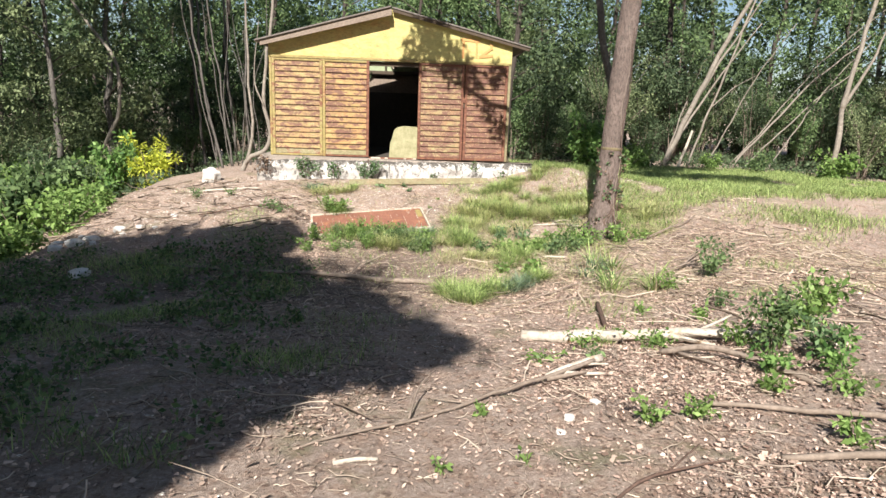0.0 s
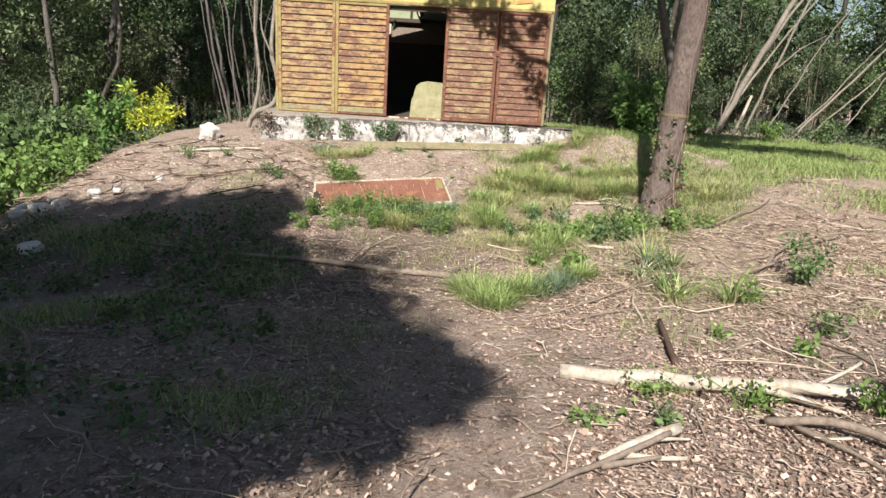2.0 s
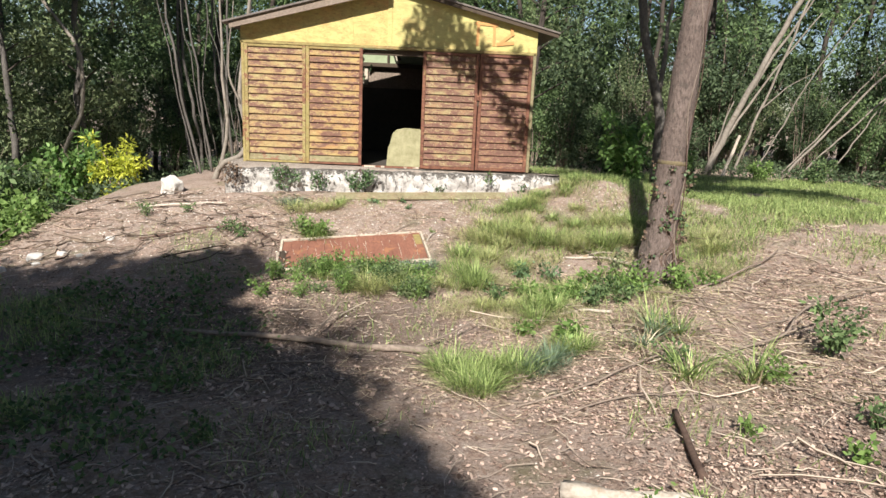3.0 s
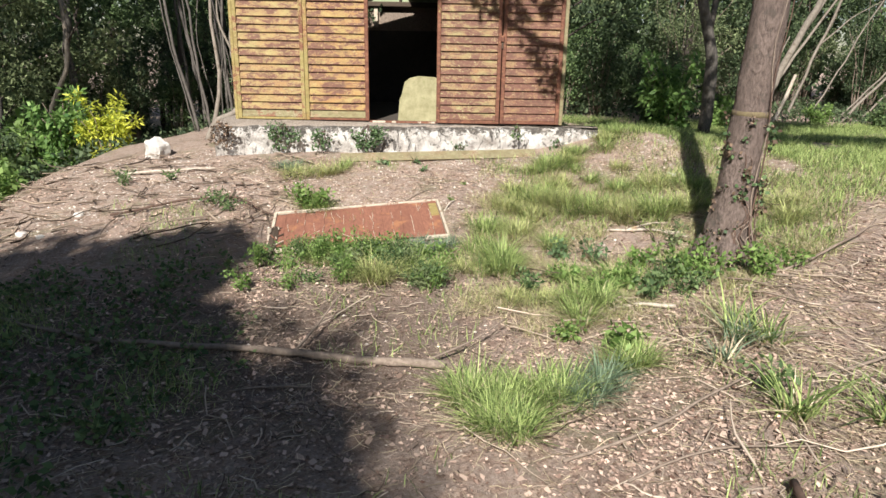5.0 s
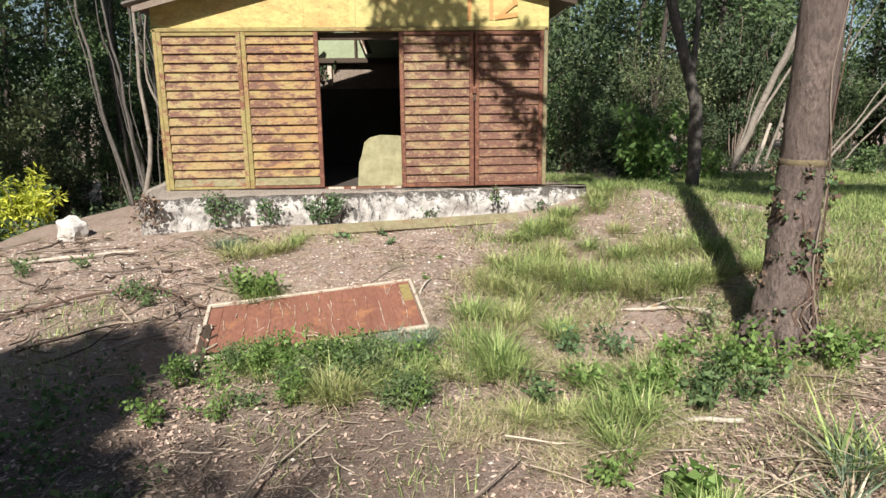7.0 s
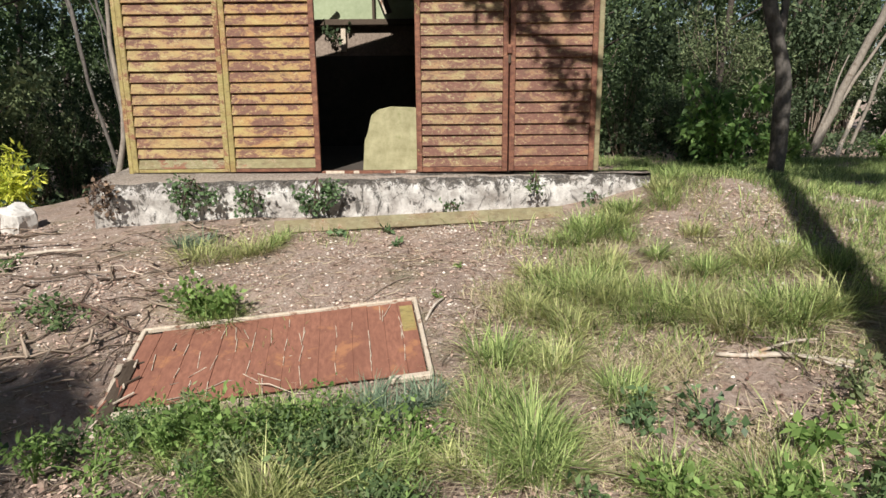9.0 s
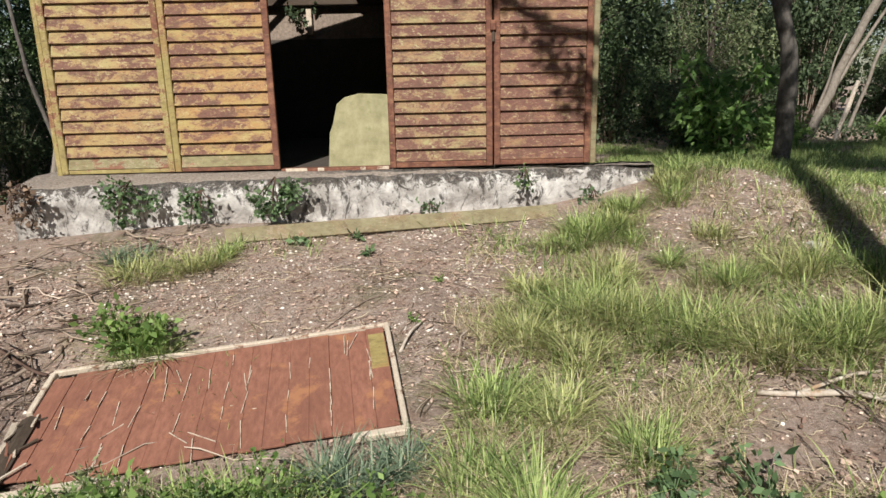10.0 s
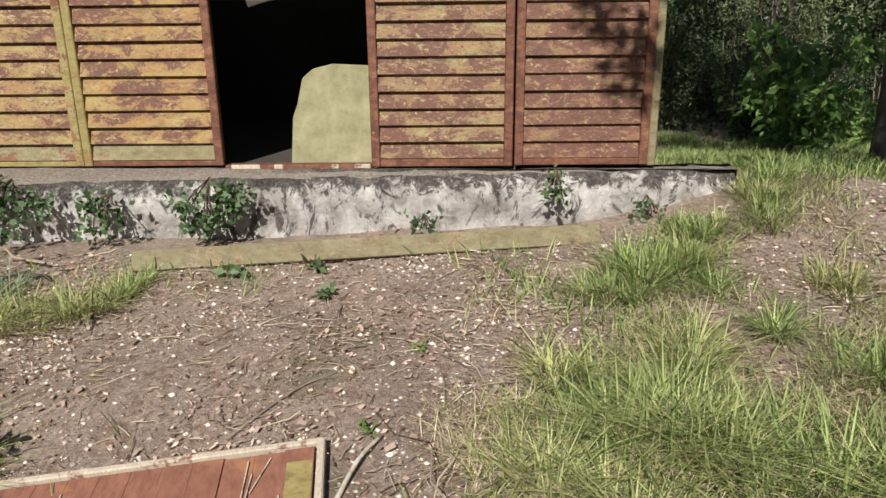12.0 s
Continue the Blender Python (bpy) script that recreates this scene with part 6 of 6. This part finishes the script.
G, D, B = GRASS_GREEN, GRASS_DRY, GRASS_BLUE
for k, (x, y, r, h, n, mat) in enumerate((
        (0.92, 6.65, 0.34, 0.34, 520, G), (1.25, 6.75, 0.30, 0.30, 360, G), (0.70, 6.85, 0.22, 0.30, 240, G), (1.55, 6.7, 0.20, 0.24, 220, B), (1.05, 6.35, 0.2, 0.26, 220, G), (1.95, 7.1, 0.2, 0.3, 180, G),
        (1.69, 7.9, 0.22, 0.3, 240, G), (1.45, 8.25, 0.2, 0.24, 200, D), (1.9, 8.3, 0.24, 0.26, 240, G), (1.05, 8.9, 0.25, 0.28, 280, G), (0.75, 9.0, 0.2, 0.22, 180, D), (1.0, 9.4, 0.30, 0.26, 300, G), (1.35, 9.9, 0.28, 0.26, 280, D), (1.03, 10.0, 0.25, 0.28, 260, G), (1.65, 9.6, 0.22, 0.28, 220, G), (1.55, 10.4, 0.3, 0.26, 260, D),
        (1.6, 11.0, 0.30, 0.30, 420, G), (1.9, 10.85, 0.32, 0.34, 460, D), (2.3, 10.6, 0.36, 0.34, 460, G), (2.6, 10.4, 0.34, 0.34, 420, D), (3.0, 10.35, 0.32, 0.34, 420, G), (3.3, 10.4, 0.3, 0.32, 360, D),
        (2.05, 12.15, 0.28, 0.28, 420, G), (1.8, 12.05, 0.2, 0.22, 200, G), (2.3, 12.3, 0.2, 0.24, 240, D), (2.5, 12.6, 0.22, 0.2, 260, G), (2.5, 11.6, 0.15, 0.2, 120, G), (2.9, 12.7, 0.25, 0.2, 220, G), (2.35, 12.0, 0.14, 0.2, 110, G), (3.15, 13.3, 0.25, 0.22, 260, G), (3.3, 13.9, 0.3, 0.22, 260, G), (3.0, 12.95, 0.2, 0.2, 200, D), (2.66, 13.5, 0.2, 0.22, 220, G), (2.75, 14.1, 0.25, 0.2, 220, G), (2.6, 14.8, 0.2, 0.2, 180, G), (2.95, 13.2, 0.16, 0.16, 140, D),
        (-1.1, 10.75, 0.24, 0.26, 260, G), (-1.4, 11.7, 0.3, 0.24, 240, D), (-1.0, 11.9, 0.25, 0.22, 180, D), (-1.7, 12.05, 0.22, 0.2, 160, B), (-0.9, 12.1, 0.2, 0.2, 120, G),
        (-0.55, 9.35, 0.25, 0.28, 260, G), (-0.1, 9.35, 0.28, 0.3, 320, G), (0.35, 9.45, 0.25, 0.28, 280, B), (-0.12, 8.62, 0.16, 0.42, 240, D), (-0.02, 8.75, 0.14, 0.36, 160, D), (-0.75, 9.05, 0.2, 0.26, 200, G), (0.3, 8.75, 0.2, 0.24, 200, G), (-0.3, 8.75, 0.18, 0.24, 180, G), (-0.9, 9.3, 0.2, 0.24, 180, G), (0.15, 8.95, 0.22, 0.3, 220, G), (0.45, 9.0, 0.2, 0.26, 200, G), (-0.4, 9.0, 0.2, 0.26, 180, D), (0.55, 9.62, 0.16, 0.22, 150, B),
        (2.75, 7.3, 0.14, 0.4, 60, B), (2.15, 8.6, 0.25, 0.28, 220, G), (3.6, 9.6, 0.25, 0.28, 220, G), (1.95, 4.35, 0.1, 0.2, 60, G),
        (2.59, 6.28, 0.12, 0.46, 34, G), (2.72, 7.36, 0.10, 0.50, 30, G), (2.95, 7.3, 0.10, 0.46, 28, G), (3.05, 6.1, 0.12, 0.44, 32, G), (2.5, 7.05, 0.08, 0.4, 22, B), (1.8, 7.05, 0.16, 0.28, 220, G), (1.62, 6.85, 0.16, 0.26, 240, B), (0.85, 6.4, 0.18, 0.3, 260, G), (1.85, 8.15, 0.22, 0.32, 320, G), (1.75, 8.75, 0.2, 0.3, 240, G), (1.15, 8.3, 0.16, 0.26, 160, D), (1.1, 9.12, 0.26, 0.36, 460, G), (1.3, 10.7, 0.22, 0.26, 240, D), (2.05, 11.4, 0.24, 0.26, 260, D), (1.45, 11.35, 0.2, 0.22, 200, D), (2.75, 11.15, 0.24, 0.26, 240, G), (3.3, 11.2, 0.26, 0.26, 240, D), (3.0, 11.9, 0.22, 0.2, 160, D), (3.7, 11.0, 0.26, 0.3, 280, G), (3.9, 10.5, 0.28, 0.3, 280, G), (4.4, 10.2, 0.28, 0.28, 260, D), (3.75, 9.9, 0.26, 0.28, 240, G), (4.2, 9.75, 0.26, 0.28, 240, D))):
    lush = y < 10.2
    if -1.3 < x < 0.62 and 8.4 < y < 9.55:
        h, n = h * 0.9, int(n * 0.9)
    tuft(x, y, r, h * (1 if lush else 0.88), n if lush else int(n * 0.8), mat, 800 + k * 2, 0.014 if n < 40 else 0.008 if mat is B else 0.0075, ("tuft of long green grass", "tuft of yellowing grass", "tuft of blue-green sedge")[(G, D, B).index(mat)], 0.55 if lush else 1.3)


def scatter(name, label, count, area, density, seed, make, mat):
    """Loose stuff spread over the ground, thicker where density says so."""
    rng = np.random.default_rng(seed)
    pts = []
    while len(pts) < count:
        x, y = rng.uniform(area[0], area[1]), rng.uniform(area[2], area[3])
        if rng.random() < density(x, y):
            pts.append((x, y, height(x, y)))
    v, f = make(rng, np.array(pts))
    tagged(link_mesh(name, faces_mesh(name, v, f), mat), label, name.replace("_", " "), kind="stuff")


def free(x, y):
    """No loose stuff under the shed or its foundation."""
    return not (-2.95 < x < 2.92 and 12.5 + 0.08 * (x + 2.9) < y < 17.6)


def meadow(x, y):
    if not free(x, y):
        return 0
    m = smooth(2.2, 3.2, x) * smooth(8.6, 9.6, y) + 0.7 * smooth(0.7, 1.6, x) * smooth(7.8, 9, y) * (1 - smooth(12.2, 12.8, y) * (1 - smooth(2.2, 2.8, x)))
    m += 0.8 * smooth(4.5, 6, x) * smooth(7.5, 9, y)
    if x > 3.2:
        lawn = smooth(-0.2, 0.35, y - (0.95 * min(x, 6.1) + 4.9))
        for px_, py_, pr_ in ((7.0, 9.3, 0.9), (6.5, 8.0, 0.6), (4.8, 6.8, 0.5), (5.6, 7.2, 0.4)):
            lawn = max(lawn, 0.8 * math.exp(-((x - px_) / pr_) ** 2 - ((y - py_) / (0.6 * pr_)) ** 2))
        m = max(m, 0.8 * math.exp(-((x - 4.8) / 0.5) ** 2 - ((y - 6.8) / 0.3) ** 2)) * lawn
    m *= 1 - 0.95 * math.exp(-((x - 2.7) / 0.8) ** 2 - ((y - 9.5) / 0.45) ** 2)
    m *= 1 - 0.92 * math.exp(-((x - 3.3) / 1.2) ** 2 - ((y - 12.1) / 1.0) ** 2)
    return min(1, m) * smooth(-0.1, 0.3, noise.noise((x * 1.3, y * 1.3, 21)) + 0.25 * noise.noise((x * 4, y * 4, 2)) + 0.3 * smooth(3.4, 4.4, x))


def shade_weeds(x, y):
    return (1 - smooth(-1.2, 0.3, x)) * (1 - smooth(8.2, 9.5, y)) * smooth(0.0, 0.5, noise.noise((x * 0.8, y * 0.8, 33))) if free(x, y) else 0


scatter("meadow_grass", "short light green grass under the trees", 70000, (0.5, 13, 6.2, 20), meadow, 900, lambda r, p: blades(r, p, 0.14, 0.008, 0.8, 1.0), GRASS_GREEN)
scatter("dry_grass", "short straw-coloured grass among the green", 9000, (0.5, 12, 7.5, 17), meadow, 901, lambda r, p: blades(r, p, 0.12, 0.006, 0.9, 1.1), GRASS_DRY)


def turf(x, y):
    """Thin matted grass between the tufts, from the path to the shed's corner."""
    if not free(x, y):
        return 0
    m = smooth(0.4, 1.1, x - 0.15 * (y - 9)) * (1 - smooth(4.2, 5.2, x)) * smooth(7.3, 8.3, y) * (1 - 0.75 * smooth(11.2, 12.2, y))
    if x > 3.0:
        m *= smooth(-0.3, 0.3, y - (0.95 * x + 4.9))
    m *= 1 - 0.8 * math.exp(-((x - 3.0) / 0.8) ** 2 - ((y - 11.9) / 0.6) ** 2) - 0.95 * math.exp(-((x - 2.7) / 0.8) ** 2 - ((y - 9.5) / 0.45) ** 2)
    return m * smooth(-0.1, 0.3, noise.noise((x * 1.7, y * 1.7, 51)) + 0.3 * noise.noise((x * 5, y * 5, 8)))


scatter("turf", "matted thin grass between the tufts", 10000, (0.4, 5.2, 7.2, 13.5), turf, 905, lambda r, p: blades(r, p, 0.11, 0.005, 0.9, 1.6), GRASS_DRY)
scatter("turf_straw", "dead straw-coloured blades in the matted grass", 21000, (0.4, 5.2, 7.2, 13.5), turf, 906, lambda r, p: blades(r, p, 0.11, 0.004, 1.4, 2.2), STRAW)
scatter("low_grass", "sparse low grass on shaded soil", 12000, (-6.5, 1, 2, 9.5), shade_weeds, 902, lambda r, p: blades(r, p, 0.10, 0.006, 0.8, 0.8), GRASS_GREEN)
scatter("sparse_grass", "scattered blades of grass on bare soil", 3500, (-5, 7, 4.5, 12.5), lambda x, y: smooth(0.15, 0.5, noise.noise((x, y, 5))) if free(x, y) else 0, 903, lambda r, p: blades(r, p, 0.10, 0.006, 0.9, 0.9), GRASS_GREEN)


def ground_cover(x, y):
    return (1 - smooth(-1.8, -0.6, x)) * (1 - smooth(8.6, 9.8, y)) * smooth(-0.25, 0.25, noise.noise((x * 0.9, y * 0.9, 43))) if free(x, y) else 0


scatter("ground_cover", "low dark leafy plants covering the shaded soil", 2600, (-7.5, 0, 1.5, 10), ground_cover, 904, lambda r, p: leaf_arrays(r, p + np.array([0, 0, 0.05]), np.tile([0.10, 0.10, 0.07], (len(p), 1)), 15000, 0.055, 0.6), LEAF_MID)


def flat_leaves(r, p, size, slim=0.5):
    n = len(p)
    a = r.random(n) * 6.283
    ax = np.stack([np.cos(a), np.sin(a), r.normal(size=n) * 0.25], 1)
    side = np.stack([-np.sin(a), np.cos(a), r.normal(size=n) * 0.3], 1)
    s = (size * (0.4 + 1.6 * r.random(n) ** 2.5))[:, None]
    slim = slim * (0.5 + r.random((n, 1)))
    p = p + np.array([0, 0, 0.008]) + r.random((n, 1)) * np.array([0, 0, 0.012])
    lift = np.array([0, 0, 1.0]) * s * 0.16
    skew = ax * s * r.uniform(-0.3, 0.3, (n, 1))
    v = np.stack([p - ax * s * 0.5, p + side * s * slim * 0.5 + lift + skew, p + ax * s * 0.5 + lift * r.random((n, 1)), p - side * s * slim * 0.6 + lift * r.random((n, 1)) - skew], 1).reshape(-1, 3)
    return v, np.arange(4 * n).reshape(-1, 4)


def pebble_arrays(r, p, size):
    n = len(p)
    dirs = np.array([(1, 0, 0), (0, 1, 0), (-1, 0, 0), (0, -1, 0), (0, 0, 1), (0, 0, -1)], float)
    s = (size * (0.28 + 1.5 * r.random(n) ** 6))[:, None, None]
    v = p[:, None, :] + dirs[None] * s * (0.6 + 0.6 * r.random((n, 6, 1))) * np.array([1, 0.8, 0.55])
    tri = np.array([(0, 1, 4), (1, 2, 4), (2, 3, 4), (3, 0, 4), (1, 0, 5), (2, 1, 5), (3, 2, 5), (0, 3, 5)])
    f = (np.arange(n)[:, None, None] * 6 + tri[None]).reshape(-1, 3)
    return v.reshape(-1, 3), f


def twig_arrays(r, p, length, thick):
    n = len(p)
    a = r.random(n) * 6.283
    ax = np.stack([np.cos(a), np.sin(a), r.normal(size=n) * 0.12], 1)
    side = np.stack([-np.sin(a), np.cos(a), np.zeros(n)], 1)
    l = (length * (0.3 + 0.9 * r.random(n) ** 2))[:, None]
    t = (thick * (0.5 + r.random(n)))[:, None]
    up = np.array([0, 0, 1.0])
    p = p + up * 0.012
    rows = []
    sway = np.cumsum(r.normal(size=(5, n)) * 0.075, 0)
    hop = np.abs(r.normal(size=(5, n))) * 0.035
    for i, w in enumerate((1.0, 0.95, 0.85, 0.7, 0.4)):
        c = p + ax * l * (i / 4 - 0.5) + side * l * sway[i][:, None] + up * l * hop[i][:, None]
        rows += [c + side * t * w, c - side * t * w * 0.5 + up * t * w, c - side * t * w * 0.5 - up * t * w]
    v = np.stack(rows, 1).reshape(-1, 3)
    q = np.array([(i * 3 + j, i * 3 + (j + 1) % 3, i * 3 + 3 + (j + 1) % 3, i * 3 + 3 + j) for i in range(4) for j in range(3)])
    f = (np.arange(n)[:, None, None] * 15 + q[None]).reshape(-1, 4)
    return v, f


def litter_density(x, y):
    if not free(x, y):
        return 0
    return (0.25 + 0.75 * smooth(-0.2, 0.3, noise.noise((x * 0.7, y * 0.7, 11)))) * (1 if y < 9.5 else 0.35)


def gravel(x, y):
    if not free(x, y):
        return 0
    return (0.08 + 0.92 * smooth(9.0, 11, y) * (1 - smooth(4.5, 6.5, abs(x - 0.5)))) * (0.3 + 0.7 * smooth(-0.3, 0.4, noise.noise((x * 1.1, y * 1.1, 17))))


scatter("dead_grass", "dead pale straw lying flat on the soil", 14000, (-2, 6.5, 5.5, 12.6), lambda x, y: (0.15 + 0.85 * meadow(x, y) + 0.5 * smooth(1.5, 2.5, x) * (1 - smooth(8, 9, y))) if free(x, y) else 0, 916, lambda r, p: twig_arrays(r, p, 0.17, 0.0022), STRAW)
scatter("leaf_litter", "dry brown fallen leaves covering the soil", 42000, (-6.5, 7, 0.3, 13.2), litter_density, 910, lambda r, p: flat_leaves(r, p, 0.028, 0.6), LITTER)
scatter("leaf_litter", "small dry leaf scraps on the near soil", 42000, (-2.5, 4, 0.8, 9.2), litter_density, 911, lambda r, p: flat_leaves(r, p, 0.017, 0.7), LITTER)
scatter("leaf_litter", "reddish-brown fallen leaves thick on the open soil", 76000, (0.0, 7.5, 0.3, 10.5), lambda x, y: litter_density(x, y) * smooth(-0.2, 1.2, x + 0.25 * noise.noise((x * 2, y * 2, 3))) * (1 - 0.8 * meadow(x, y)), 917, lambda r, p: flat_leaves(r, p, 0.021, 0.55), RED_LITTER)
scatter("leaf_litter", "brown leaf scraps on the bare slope", 14000, (-6.5, -1.0, 8.0, 13.2), litter_density, 918, lambda r, p: flat_leaves(r, p, 0.024, 0.45), RED_LITTER)
scatter("forest_floor", "low leafy undergrowth on the forest floor", 15000, (-16, 20, 5, 28), lambda x, y: 1.0 if in_forest(x, y) else 0, 915, lambda r, p: leaf_arrays(r, p + np.array([0, 0, 0.15]), np.tile([0.25, 0.25, 0.22], (len(p), 1)), 45000, 0.11, 0.5), LEAF_DARK)
scatter("pebbles", "pale pebbles scattered over the soil", 24000, (-5.5, 6.5, 1, 13.2), gravel, 912, lambda r, p: pebble_arrays(r, p, 0.014), PEBBLE)
scatter("twigs", "thin dry twigs scattered over the ground", 10000, (-6, 6.5, 0.6, 13.2), litter_density, 913, lambda r, p: twig_arrays(r, p, 0.20, 0.003), TWIG_MAT)
scatter("brushwood", "long dry sticks scattered over the ground", 800, (-6, 6.5, 0.8, 12.5), litter_density, 914, lambda r, p: twig_arrays(r, p, 0.6, 0.005), TWIG_MAT)
scatter("brushwood", "pale dry sticks strewn over the bank", 330, (1.2, 6.8, 3.5, 10.3), lambda x, y: (1 - meadow(x, y)) * (0.4 + 0.6 * smooth(1.5, 3, x)), 919, lambda r, p: twig_arrays(r, p + np.array([0, 0, 0.01]), 0.8, 0.007), TWIG_MAT)
scatter("brushwood", "dark and grey sticks littering the bare slope", 260, (-6.5, -1.4, 9.6, 13.0), lambda x, y: 1.0 if free(x, y) else 0, 920, lambda r, p: twig_arrays(r, p + np.array([0, 0, 0.01]), 0.75, 0.009), DEAD_TWIG)
scatter("leaf_litter", "brown leaf crumbs on the soil before the shed", 14000, (-2.2, 4.5, 10.2, 12.9), lambda x, y: (0.3 + 0.7 * smooth(-0.3, 0.3, noise.noise((x * 1.5, y * 1.5, 13)))) if free(x, y) and panel_plane(x, y)[1] > 0.02 else 0, 921, lambda r, p: flat_leaves(r, p, 0.018, 0.5), RED_LITTER)
scatter("pebbles", "fine pale gravel on the soil before the shed", 7000, (-1.5, 4.8, 10.4, 13.0), lambda x, y: gravel(x, y) if panel_plane(x, y)[1] > 0.02 else 0, 922, lambda r, p: pebble_arrays(r, p, 0.011), PEBBLE)
